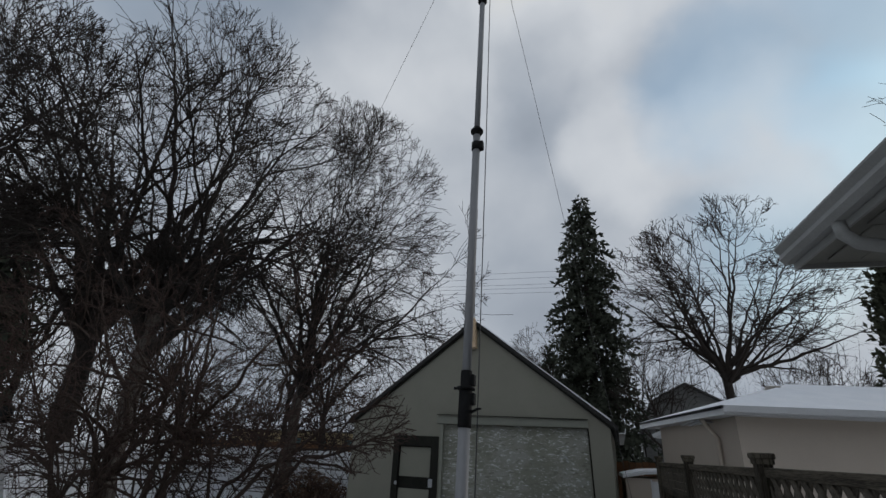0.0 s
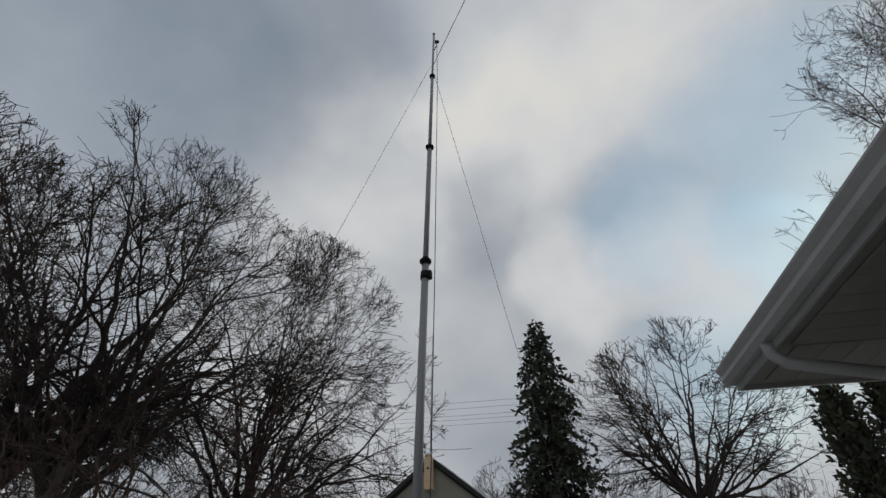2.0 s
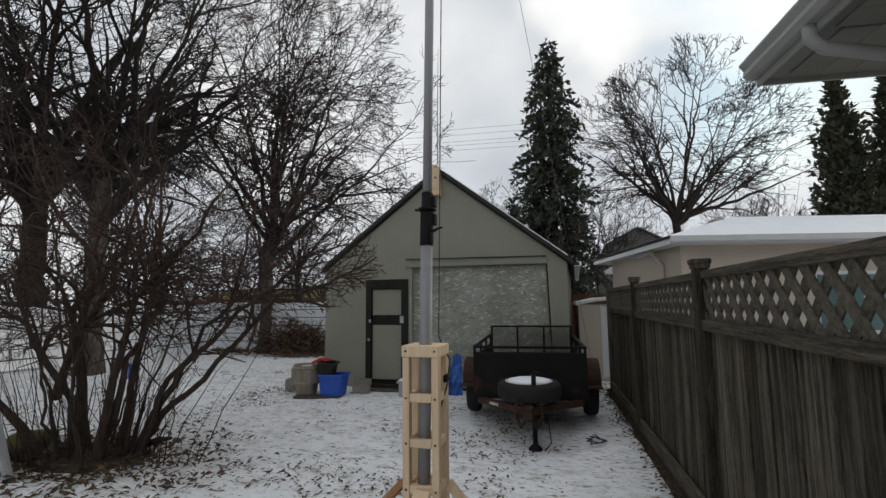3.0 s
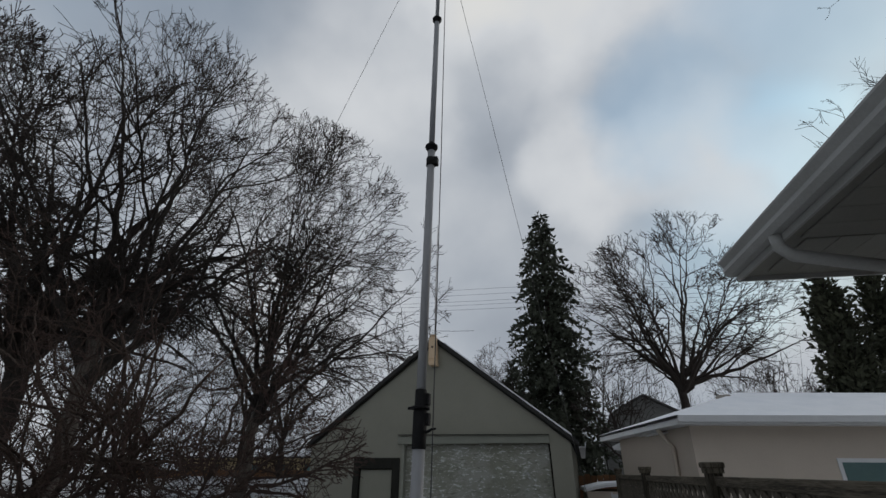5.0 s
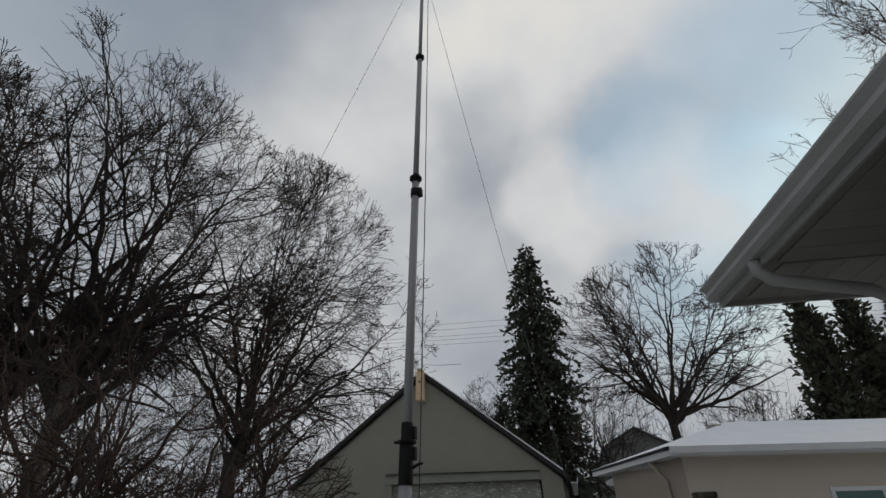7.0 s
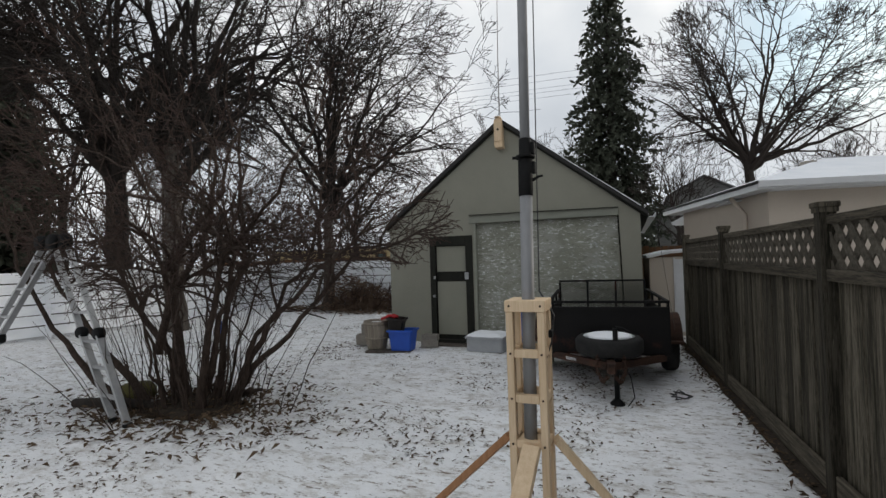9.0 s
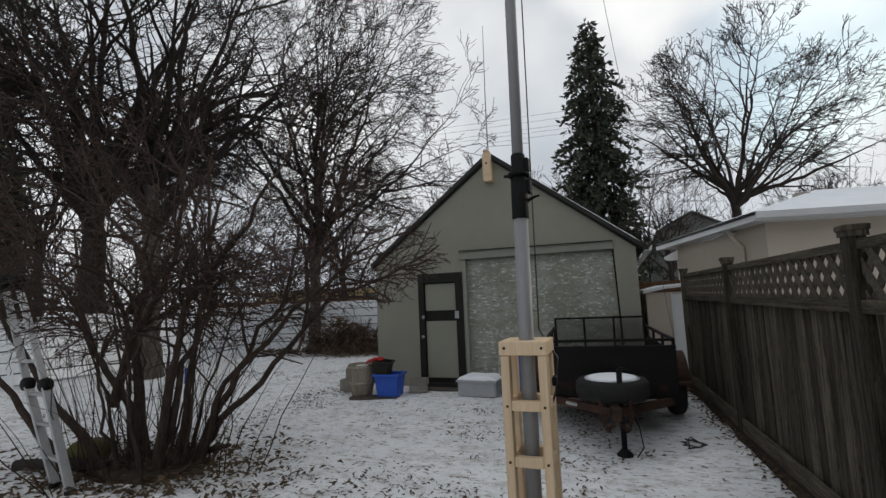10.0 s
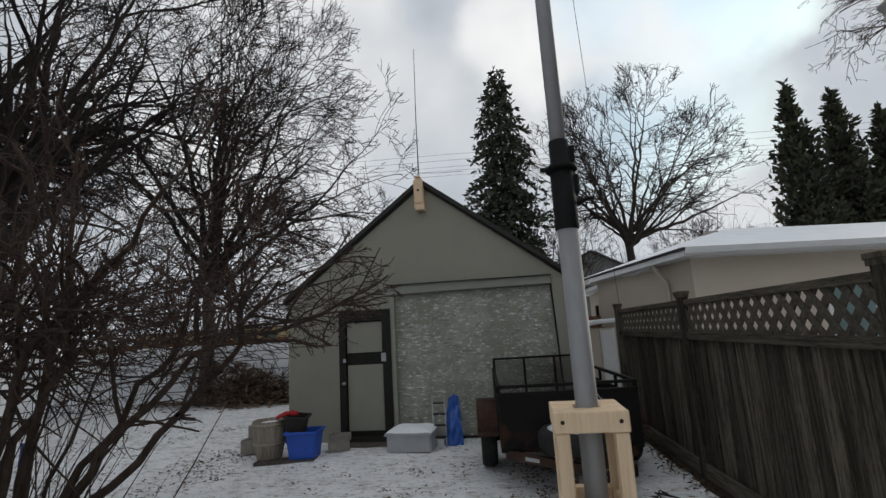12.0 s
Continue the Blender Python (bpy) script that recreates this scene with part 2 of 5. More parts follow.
M["twig_red"] = mat("reddish_shrub_twig", (0.085, 0.055, 0.046), (0.045, 0.030, 0.026), 0.85, 9, bump=0.2, vary=0.1)
M["shrub"] = mat("shrub_stem_bark", (0.072, 0.052, 0.042), (0.022, 0.016, 0.013), 0.9, 9, (3, 3, 0.8), bump=0.8, grain=35, depth=0.01, vary=0.1)
M["twig_pale"] = mat("pale_twig_bark", (0.070, 0.056, 0.046), (0.040, 0.032, 0.027), 0.9, 9, bump=0.2, vary=0.1)
M["needle"] = mat("spruce_needles", (0.075, 0.082, 0.060), (0.030, 0.035, 0.026), 0.9, 0.9, bump=0.3, grain=12, vary=0.05)
M["thuja"] = mat("cedar_foliage", (0.075, 0.078, 0.050), (0.030, 0.034, 0.023), 0.9, 1.4, bump=0.3, grain=12, vary=0.05)
M["white_fence"] = mat("white_painted_board", (0.84, 0.86, 0.88), (0.72, 0.74, 0.77), 0.7, 2, (1, 1, 5), bump=0.2, stain=(0.58, 0.59, 0.60), vary=0.05)
M["cream"] = mat("cream_stucco", (0.52, 0.455, 0.385), (0.47, 0.41, 0.345), 0.9, 1.2, bump=0.4, grain=90, vary=0.03)
M["white"] = mat("white_aluminium_trim", (0.66, 0.67, 0.68), (0.58, 0.59, 0.60), 0.5, 3, bump=0.05, vary=0.03)
# Eave and soffit are white; the overhang's shade is put into these base colours.
M["eave"] = mat("shade_darkened_white_eave", (0.33, 0.33, 0.315), (0.275, 0.275, 0.26), 0.55, 3, bump=0.05, vary=0.03)
M["soffit"] = mat("shade_darkened_white_soffit", (0.23, 0.225, 0.20), (0.195, 0.19, 0.17), 0.6, 3, bump=0.05, vary=0.04)
M["brick"] = mat("red_brown_brick", (0.24, 0.105, 0.075), (0.16, 0.07, 0.055), 0.9, 9, bump=0.5, vary=0.18)
M["mortar"] = mat("mortar", (0.36, 0.34, 0.31), (0.28, 0.265, 0.245), 0.95, 8, bump=0.3)
M["glass"] = mat("window_glass", (0.10, 0.17, 0.17), (0.08, 0.14, 0.14), 0.12, 1, bump=0.0, vary=0.0)
M["blue"] = mat("blue_plastic", (0.018, 0.095, 0.50), (0.014, 0.075, 0.40), 0.4, 4, bump=0.05, vary=0.03)
M["tarp"] = mat("blue_tarpaulin", (0.03, 0.12, 0.42), (0.02, 0.07, 0.28), 0.4, 9, bump=0.7, depth=0.02)
M["red"] = mat("red_cloth", (0.42, 0.03, 0.035), (0.30, 0.02, 0.025), 0.7, 9, bump=0.3)
M["bushel"] = mat("old_bushel_wood", (0.36, 0.31, 0.255), (0.23, 0.195, 0.155), 0.9, 6, (6, 6, 0.6), bump=0.6, vary=0.15)
M["tub"] = mat("grey_translucent_plastic", (0.36, 0.37, 0.38), (0.30, 0.31, 0.32), 0.45, 4, bump=0.1, vary=0.03)
M["charcoal"] = mat("charcoal_plastic", (0.045, 0.04, 0.036), (0.028, 0.025, 0.023), 0.6, 6, bump=0.2)
M["block"] = mat("concrete_block", (0.30, 0.275, 0.24), (0.21, 0.19, 0.165), 0.95, 9, bump=0.7, vary=0.15)
M["soil"] = mat("dark_wet_soil", (0.055, 0.043, 0.033), (0.022, 0.018, 0.014), 0.95, 9, bump=1.0, depth=0.02)
M["leaf"] = mat("dead_leaf", (0.135, 0.092, 0.058), (0.06, 0.042, 0.029), 0.85, 3, bump=0.3, vary=0.1)
M["brush"] = mat("brush_leaf", (0.24, 0.165, 0.12), (0.085, 0.06, 0.045), 0.9, 3, bump=0.3, vary=0.1)
M["yellow_wall"] = mat("pale_yellow_siding", (0.60, 0.48, 0.28), (0.50, 0.40, 0.23), 0.8, 1.5, (1, 1, 6), bump=0.2, vary=0.02)
M["brown_wood"] = mat("brown_stained_wood", (0.20, 0.105, 0.055), (0.12, 0.065, 0.038), 0.8, 3, (4, 4, 0.6), bump=0.4, vary=0.15)
M["grey_roof"] = mat("grey_asphalt_shingle", (0.115, 0.112, 0.11), (0.07, 0.069, 0.068), 0.95, 3, (1, 1, 3), bump=0.5, vary=0.05)
M["grey_siding"] = mat("grey_siding", (0.22, 0.22, 0.21), (0.16, 0.16, 0.155), 0.85, 2, (1, 1, 5), bump=0.3)
M["rope"] = mat("black_cable", (0.02, 0.02, 0.021), (0.012, 0.012, 0.013), 0.5, 20, bump=0.1)
M["wire"] = mat("grey_wire", (0.06, 0.06, 0.062), (0.04, 0.04, 0.042), 0.5, 20, bump=0.1)
M["whip"] = mat("pale_fibreglass", (0.30, 0.28, 0.27), (0.23, 0.21, 0.20), 0.5, 10, bump=0.05)


# ---- building helpers ----
def box(bm, a, b, bevel=0.0):
    """An upright block from corner a to corner b."""
    x0, y0, z0 = (min(p, q) for p, q in zip(a, b))
    x1, y1, z1 = (max(p, q) for p, q in zip(a, b))
    v = [bm.verts.new(p) for p in ((x0, y0, z0), (x1, y0, z0), (x1, y1, z0), (x0, y1, z0), (x0, y0, z1), (x1, y0, z1), (x1, y1, z1), (x0, y1, z1))]
    f = [bm.faces.new([v[i] for i in q]) for q in ((3, 2, 1, 0), (4, 5, 6, 7), (0, 1, 5, 4), (1, 2, 6, 5), (2, 3, 7, 6), (3, 0, 4, 7))]
    if bevel:
        bmesh.ops.bevel(bm, geom=list({e for q in f for e in q.edges}), offset=bevel, segments=1, affect="EDGES")
    return bm


def beam(bm, p, q, w, h, up=(0, 0, 1), bevel=0.0):
    """A straight bar from p to q, w wide and h thick (towards up)."""
    p, q = Vector(p), Vector(q)
    d = (q - p).normalized()
    side = d.cross(Vector(up))
    side = side.normalized() if side.length > 1e-4 else Vector((1, 0, 0))
    top = side.cross(d).normalized()
    v = [bm.verts.new(c + side * sx * w / 2 + top * sz * h / 2) for c in (p, q) for sx, sz in ((-1, -1), (1, -1), (1, 1), (-1, 1))]
    f = [bm.faces.new([v[i] for i in k]) for k in ((3, 2, 1, 0), (4, 5, 6, 7), (0, 1, 5, 4), (1, 2, 6, 5), (2, 3, 7, 6), (3, 0, 4, 7))]
    bmesh.ops.recalc_face_normals(bm, faces=f)
    if bevel:
        bmesh.ops.bevel(bm, geom=list({e for k in f for e in k.edges}), offset=bevel, segments=1, affect="EDGES")
    return bm


def rod(bm, points, radii, sides=8, caps=True):
    """A round bar along a line of points."""
    points = [Vector(p) for p in points]
    if not isinstance(radii, (list, tuple)):
        radii = [radii] * len(points)
    rings, ref = [], None
    for i, p in enumerate(points):
        d = (points[min(i + 1, len(points) - 1)] - points[max(i - 1, 0)]).normalized()
        if ref is None:
            ref = d.cross(Vector((0, 0, 1)) if abs(d.z) < 0.9 else Vector((1, 0, 0))).normalized()
        a = (ref - d * ref.dot(d)).normalized()
        ref, b = a, d.cross(a)
        rings.append([bm.verts.new(p + (a * math.cos(k * math.tau / sides) + b * math.sin(k * math.tau / sides)) * radii[i]) for k in range(sides)])
    for r, s in zip(rings, rings[1:]):
        for k in range(sides):
            f = bm.faces.new((r[k], r[(k + 1) % sides], s[(k + 1) % sides], s[k]))
            f.smooth = True
    if caps:
        bm.faces.new(rings[0][::-1])
        bm.faces.new(rings[-1])
    return bm


def lathe(bm, profile, centre=(0, 0, 0), axis="z", sides=24):
    """A turned body: profile of (radius, height) about an axis."""
    rings = []
    for r, h in profile:
        ring = []
        for k in range(sides):
            c, s = math.cos(k * math.tau / sides) * r, math.sin(k * math.tau / sides) * r
            p = {"z": (c, s, h), "x": (h, c, s), "y": (s, h, c)}[axis]
            ring.append(bm.verts.new(Vector(p) + Vector(centre)))
        rings.append(ring)
    for r, s in zip(rings, rings[1:]):
        for k in range(sides):
            bm.faces.new((r[k], r[(k + 1) % sides], s[(k + 1) % sides], s[k])).smooth = True
    if profile[0][0] > 1e-4:
        bm.faces.new(rings[0][::-1])
    if profile[-1][0] > 1e-4:
        bm.faces.new(rings[-1])
    return bm


def prism(bm, outline, y0, y1, plane="xz"):
    """A flat outline given thickness."""
    def at(p, q, d):
        return {"xz": (p, d, q), "yz": (d, p, q), "xy": (p, q, d)}[plane]
    a = [bm.verts.new(at(p, q, y0)) for p, q in outline]
    b = [bm.verts.new(at(p, q, y1)) for p, q in outline]
    f = [bm.faces.new(a), bm.faces.new(b[::-1])]
    for i in range(len(a)):
        j = (i + 1) % len(a)
        f.append(bm.faces.new((a[j], a[i], b[i], b[j])))
    bmesh.ops.recalc_face_normals(bm, faces=f)
    return bm


def shape(name, bm, material):
    me = bpy.data.meshes.new(name)
    bm.to_mesh(me)
    bm.free()
    me.materials.append(material)
    return me


def part(name, bm, material, parent, label="", kind=""):
    ob = new(name, bm if isinstance(bm, bpy.types.Mesh) else shape(name, bm, material))
    ob.parent = parent
    return tagged(ob, label, kind=kind)


def thing(name, label, category, m=None, group="", kind=""):
    ob = new(name)
    ob.empty_display_size = 0.1
    if m is not None:
        ob.matrix_world = m
    return tagged(ob, label, category, group, kind)


def setting(name, bm, material, label="", category=""):
    return tagged(new(name, shape(name, bm, material)), label, category, kind="structure")


def B():
    return bmesh.new()


# ---- trees ----
def frusta(name, p, q, rp, rq, sides, material, ways=None):
    """Many tapered limbs as one mesh. ways: the directions of the two end rings, where limbs join on."""
    p, q = np.asarray(p, float), np.asarray(q, float)

    def basis(d):
        d = d / (np.linalg.norm(d, axis=1, keepdims=True) + 1e-9)
        a = np.cross(d, np.array([[0.83, -0.55, 0.07]]))
        a /= np.linalg.norm(a, axis=1, keepdims=True) + 1e-9
        return a, np.cross(d, a)
    (a, b), (a2, b2) = (basis(q - p),) * 2 if ways is None else (basis(ways[0]), basis(ways[1]))
    ang = np.arange(sides) * math.tau / sides
    ring = a[:, None, :] * np.cos(ang)[None, :, None] + b[:, None, :] * np.sin(ang)[None, :, None]
    ring2 = a2[:, None, :] * np.cos(ang)[None, :, None] + b2[:, None, :] * np.sin(ang)[None, :, None]
    lo = p[:, None, :] + ring * np.asarray(rp)[:, None, None]
    hi = q[:, None, :] + ring2 * np.asarray(rq)[:, None, None]
    verts = np.concatenate([lo, hi], 1).reshape(-1, 3)
    k = np.arange(sides)
    quad = np.stack([k, (k + 1) % sides, (k + 1) % sides + sides, k + sides], 1)
    faces = (np.arange(len(p))[:, None, None] * 2 * sides + quad[None]).reshape(-1, 4)
    me = bpy.data.meshes.new(name)
    me.vertices.add(len(verts))
    me.vertices.foreach_set("co", verts.astype(np.float32).ravel())
    me.loops.add(len(faces) * 4)
    me.loops.foreach_set("vertex_index", faces.astype(np.int32).ravel())
    me.polygons.add(len(faces))
    me.polygons.foreach_set("loop_start", np.arange(0, len(faces) * 4, 4, dtype=np.int32))
    me.polygons.foreach_set("use_smooth", np.ones(len(faces), bool))
    me.update(calc_edges=True)
    me.validate()
    me.materials.append(material)
    return me


def unit_rows(v):
    return v / (np.linalg.norm(v, axis=-1, keepdims=True) + 1e-9)


def bezier(p, c, q, n):
    t = np.linspace(0, 1, n + 1)[:, None]
    return (1 - t) ** 2 * p + 2 * t * (1 - t) * c + t ** 2 * q


def crown_limbs(seed, trunk, blobs, count, r_root, r_trunk_top, lift=0.12, low=-0.25, base=0.0):
    """Trunk and main limbs: each limb leaves the upper trunk and arches to a place near the crown's outside."""
    rng = np.random.default_rng(seed)
    trunk = np.array(trunk, float)
    lines = [(trunk, r_root, r_trunk_top)]
    top, below = trunk[-1], trunk[-2]
    share = np.array([b[1][0] * b[1][1] * b[1][2] for b in blobs]) ** 0.6
    for (c, r), n in zip(blobs, np.maximum(2, np.round(count * share / share.sum()).astype(int))):
        for k in range(n):
            z = low + (0.97 - low) * (k + 0.5) / n
            a = k * 2.39996 + rng.uniform(-0.35, 0.35)
            way = np.array((math.sqrt(1 - z * z) * math.cos(a), math.sqrt(1 - z * z) * math.sin(a), z))
            goal = np.array(c) + way * np.array(r) * rng.uniform(0.82, 0.99)
            start = below + (top - below) * rng.uniform(base, 1.0)
            span = np.linalg.norm(goal - start)
            mid = (start + goal) / 2 + (0, 0, lift * span) + rng.normal(0, 0.05 * span, 3)
            lines.append((bezier(start, mid, goal, 5), r_trunk_top * rng.uniform(0.45, 0.8), 0.0))
    return lines


def bare_tree(name, label, seed, foot, limbs, blobs, levels, r_tip, mats, group="", category="tree", slender=0.013, rough=0.07, stems=0, droop=0.0, twig_from=2, bare=0.9):
    """A leafless tree. limbs: (points, first radius, last radius); levels: for each order of branching
    (branches a metre, length as a share of the mother's, least and most angle, steps, wander, rise)."""
    rng = np.random.default_rng(seed)
    off = np.array(foot, float)
    centres, sizes = np.array([b[0] for b in blobs], float), np.array([b[1] for b in blobs], float)
    heart = centres[0]

    def depth_in(x):
        return (((x[:, None, :] - centres[None]) / sizes[None]) ** 2).sum(2).min(1)

    tree = thing(name, label, category, pose(*foot), group)
    p, q, rp, rq, L, t, wood = [], [], [], [], [], [], []
    for number, (points, r0, r1) in enumerate(limbs):
        points = np.array(points, float)
        lens = np.linalg.norm(np.diff(points, axis=0), axis=1)
        total = lens.sum()
        fine = [points[0]]
        for a, b, ln in zip(points, points[1:], lens):
            n = max(1, int(round(ln / max(0.07 * total, 0.12))))
            for k in range(1, n + 1):
                fine.append(a + (b - a) * k / n + rng.normal(0, rough * ln / n, 3))
        fine = np.array(fine)
        f = np.linspace(0, 1, len(fine))
        rad = np.maximum(r0 + (r1 - r0) * f ** 0.8, r_tip)
        if fine[0][2] < off[2] + 0.2:
            rad = rad * (1 + 0.45 * np.exp(-(fine[:, 2] - off[2]) / 0.3))
        p.append(fine[:-1]), q.append(fine[1:]), rp.append(rad[:-1]), rq.append(rad[1:])
        L.append(np.full(len(fine) - 1, total)), t.append(f[1:])
        if number < max(stems, 1):
            part("stem" if stems else "trunk", frusta("trunk", p[-1] - off, q[-1] - off, rp[-1], rq[-1], 9, mats[0], joined(p[-1], q[-1])), None, tree)
        else:
            wood.append((p[-1], q[-1], rp[-1], rq[-1]))
    p, q, rp, rq, L, t = (np.concatenate(v) for v in (p, q, rp, rq, L, t))
    twigs = []
    for order, (per_metre, ratio, a0, a1, steps, wander, rise) in enumerate(levels):
        long = np.linalg.norm(q - p, axis=1)
        outer = np.clip((depth_in(q) - 0.08) / 0.5, 0, 1)     # the heart of the crown stays open
        outer = outer * np.clip((q[:, 2] - off[2] - bare) / (2.6 if bare > 2 else 0.4), 0, 1)     # and so do its lowest limbs
        n = rng.poisson(per_metre * long * (0.20 + 0.80 * outer) * np.clip((t - 0.08) / 0.25, 0, 1))
        n = np.where(t > 0.97, n + 1, n)
        n[p[:, 2] < off[2] + bare] = 0
        i = np.repeat(np.arange(len(p)), n)
        u = rng.uniform(0, 1, (len(i), 1))
        o = p[i] + (q[i] - p[i]) * u
        d = unit_rows(q[i] - p[i])
        side = unit_rows(np.cross(d, rng.normal(0, 1, d.shape)))
        ang = np.radians(rng.uniform(a0, a1, (len(i), 1)))
        v = d * np.cos(ang) + side * np.sin(ang)
        length = ratio * L[i] * (1 - 0.35 * t[i]) * rng.uniform(0.5, 1.2, len(i))
        r = np.maximum(np.minimum(rp[i] * 0.72, length * slender + r_tip * 0.5), r_tip)
        np_, nq, nrp, nrq, nL, nt = [], [], [], [], [], []
        alive = np.ones(len(i), bool)
        for k in range(steps):
            out = unit_rows(o - heart)
            v = unit_rows(v + rng.normal(0, wander, v.shape) + np.array((0, 0, rise - droop * (k + 1) / steps)) + 0.12 * out)
            e = o + v * (length / steps)[:, None]
            alive &= depth_in(e) < (1.0 if order < len(levels) - 1 else 1.1)
            if not alive.any():
                break
            np_.append(o[alive]), nq.append(e[alive])
            nrp.append((r + (r_tip * 0.8 - r) * k / steps)[alive]), nrq.append((r + (r_tip * 0.8 - r) * (k + 1) / steps)[alive])
            nL.append(length[alive]), nt.append(np.full(alive.sum(), (k + 1) / steps))
            o = e
        p, q, rp, rq, L, t = (np.concatenate(w) for w in (np_, nq, nrp, nrq, nL, nt))
        (wood if order < twig_from else twigs).append((p, q, rp, rq))
    for nm, sets, sides, material in (("branch_mass", wood, 5, mats[-1]), ("twig_mass", twigs, 3, mats[1])):
        if sets:
            a, b, ra, rb = (np.concatenate([w[k] for w in sets]) for k in range(4))
            part(nm, frusta(nm, a - off, b - off, ra, rb, sides, material), None, tree, kind="stuff")
    return tree


def joined(p, q):
    """The directions of the end rings of a line of limbs, so that they meet."""
    d = unit_rows(q - p)
    ahead, behind = np.vstack([d[1:], d[-1:]]), np.vstack([d[:1], d[:-1]])
    return [unit_rows(d + behind), unit_rows(d + ahead)]


# ---- ground ----
def make_ground():
    rng = np.random.default_rng(5)
    u = np.linspace(-1, 1, 181)
    xs = np.sign(u) * (np.abs(u) * 14 + np.abs(u) ** 6 * 900) - 2
    ys = np.sign(u) * (np.abs(u) * 14 + np.abs(u) ** 6 * 900) + 5
    verts = []
    for y in ys:
        for x in xs:
            near = math.exp(-((x + 2) ** 2 + (y - 5) ** 2) / 600)
            z = 0.05 * noise.noise((x * 0.35, y * 0.35, 3)) + 0.018 * noise.noise((x * 2.1, y * 2.1, 7))
            verts.append((x, y, z * near - 0.02))
    n = len(xs)
    faces = [(j * n + i, j * n + i + 1, (j + 1) * n + i + 1, (j + 1) * n + i) for j in range(n - 1) for i in range(n - 1)]
    me = bpy.data.meshes.new("ground")
    me.from_pydata(verts, [], faces)
    me.polygons.foreach_set("use_smooth", np.ones(len(faces), bool))
    me.materials.append(M["ground"])
    return tagged(new("ground", me), "lawn under thin patchy snow with dead leaves", "ground", kind="structure")


make_ground()


# ---- garage ----
GX0, GX1, GY0, GY1 = -4.43, 0.15, 7.98, 14.0     # walls
APEX_X, APEX_Z, EAVE_Z = -2.11, 3.96, 2.20
DOOR = (-2.66, -0.20, 2.19)                        # vehicle door: left, right, top
SIDE = (-3.57, -2.72, 1.98)                        # side door


def gable_z(x):
    return APEX_Z - abs(x - APEX_X) * (APEX_Z - EAVE_Z) / (APEX_X - GX0)


garage = thing("garage", "grey-green stucco gabled garage with peeling front door", "garage", pose(0, 0, 0))
T = 0.14
bm = prism(B(), [(GX0, -0.1), (SIDE[0], -0.1), (SIDE[0], SIDE[2]), (SIDE[1], SIDE[2]), (SIDE[1], -0.1), (DOOR[0], -0.1), (DOOR[0], DOOR[2]), (DOOR[1], DOOR[2]), (DOOR[1], -0.1),
                 (GX1, -0.1), (GX1, EAVE_Z), (APEX_X, APEX_Z), (GX0, EAVE_Z)], GY0, GY0 + T)
part("front_wall", bm, M["sage"], garage)
part("side_wall", box(B(), (GX0, GY0 + T, -0.1), (GX0 + T, GY1, EAVE_Z)), M["sage"], garage)
part("side_wall", box(B(), (GX1 - T, GY0 + T, -0.1), (GX1, GY1, EAVE_Z)), M["sage"], garage)
part("back_wall", prism(B(), [(GX0 + T, -0.1), (GX1 - T, -0.1), (GX1 - T, EAVE_Z), (APEX_X, APEX_Z - 0.1), (GX0 + T, EAVE_Z)], GY1 - T, GY1), M["sage"], garage)
for s in (-1, 1):
    slope = (APEX_Z - EAVE_Z) / (APEX_X - GX0)
    e = 2.38
    roof = prism(B(), [(APEX_X, APEX_Z + 0.005), (APEX_X + s * e, APEX_Z - slope * e + 0.005), (APEX_X + s * e, APEX_Z - slope * e + 0.075), (APEX_X, APEX_Z + 0.085)], GY0 - 0.09, GY1 + 0.15)
    roof_ob = part("roof", roof, M["shingle"], garage, "dark shingled roof slope")
    part("snow", prism(B(), [(APEX_X + s * 0.12, APEX_Z + 0.0), (APEX_X + s * (e - 0.1), APEX_Z - slope * (e - 0.1) + 0.085), (APEX_X + s * (e - 0.1), APEX_Z - slope * (e - 0.1) + 0.115), (APEX_X + s * 0.12, APEX_Z + 0.02)], GY0 + 0.1, GY1), M["snow"], roof_ob)
    part("barge_board", prism(B(), [(APEX_X, APEX_Z - 0.035), (APEX_X + s * (e - 0.03), APEX_Z - slope * (e - 0.03) - 0.035), (APEX_X + s * (e - 0.03), APEX_Z - slope * (e - 0.03) + 0.004), (APEX_X, APEX_Z + 0.004)], GY0 - 0.05, GY0 - 0.003), M["dark_trim"], garage)
    gx = APEX_X + s * (e + 0.05)
    gz = APEX_Z - slope * e
    part("gutter", prism(B(), [(gx - 0.05, gz - 0.03), (gx + 0.05, gz - 0.03), (gx + 0.06, gz + 0.045), (gx + 0.05, gz + 0.045), (gx + 0.04, gz - 0.02), (gx - 0.05, gz - 0.02)], GY0 - 0.12, GY1 + 0.15), M["white"], garage, "white gutter")
# header board with a sagging, split lower lip
part("header_board", box(B(), (DOOR[0] - 0.10, GY0 - 0.035, DOOR[2] + 0.005), (DOOR[1] + 0.02, GY0 - 0.004, DOOR[2] + 0.13), 0.004), M["sage_trim"], garage)
part("drip_edge", beam(B(), (DOOR[0] - 0.09, GY0 - 0.045, DOOR[2] + 0.155), (DOOR[1] + 0.02, GY0 - 0.045, DOOR[2] + 0.132), 0.06, 0.008), M["dark_trim"], garage)
part("door_jamb", box(B(), (DOOR[0] - 0.03, GY0 - 0.02, 0), (DOOR[0] + 0.015, GY0 + T, DOOR[2])), M["sage_trim"], garage)
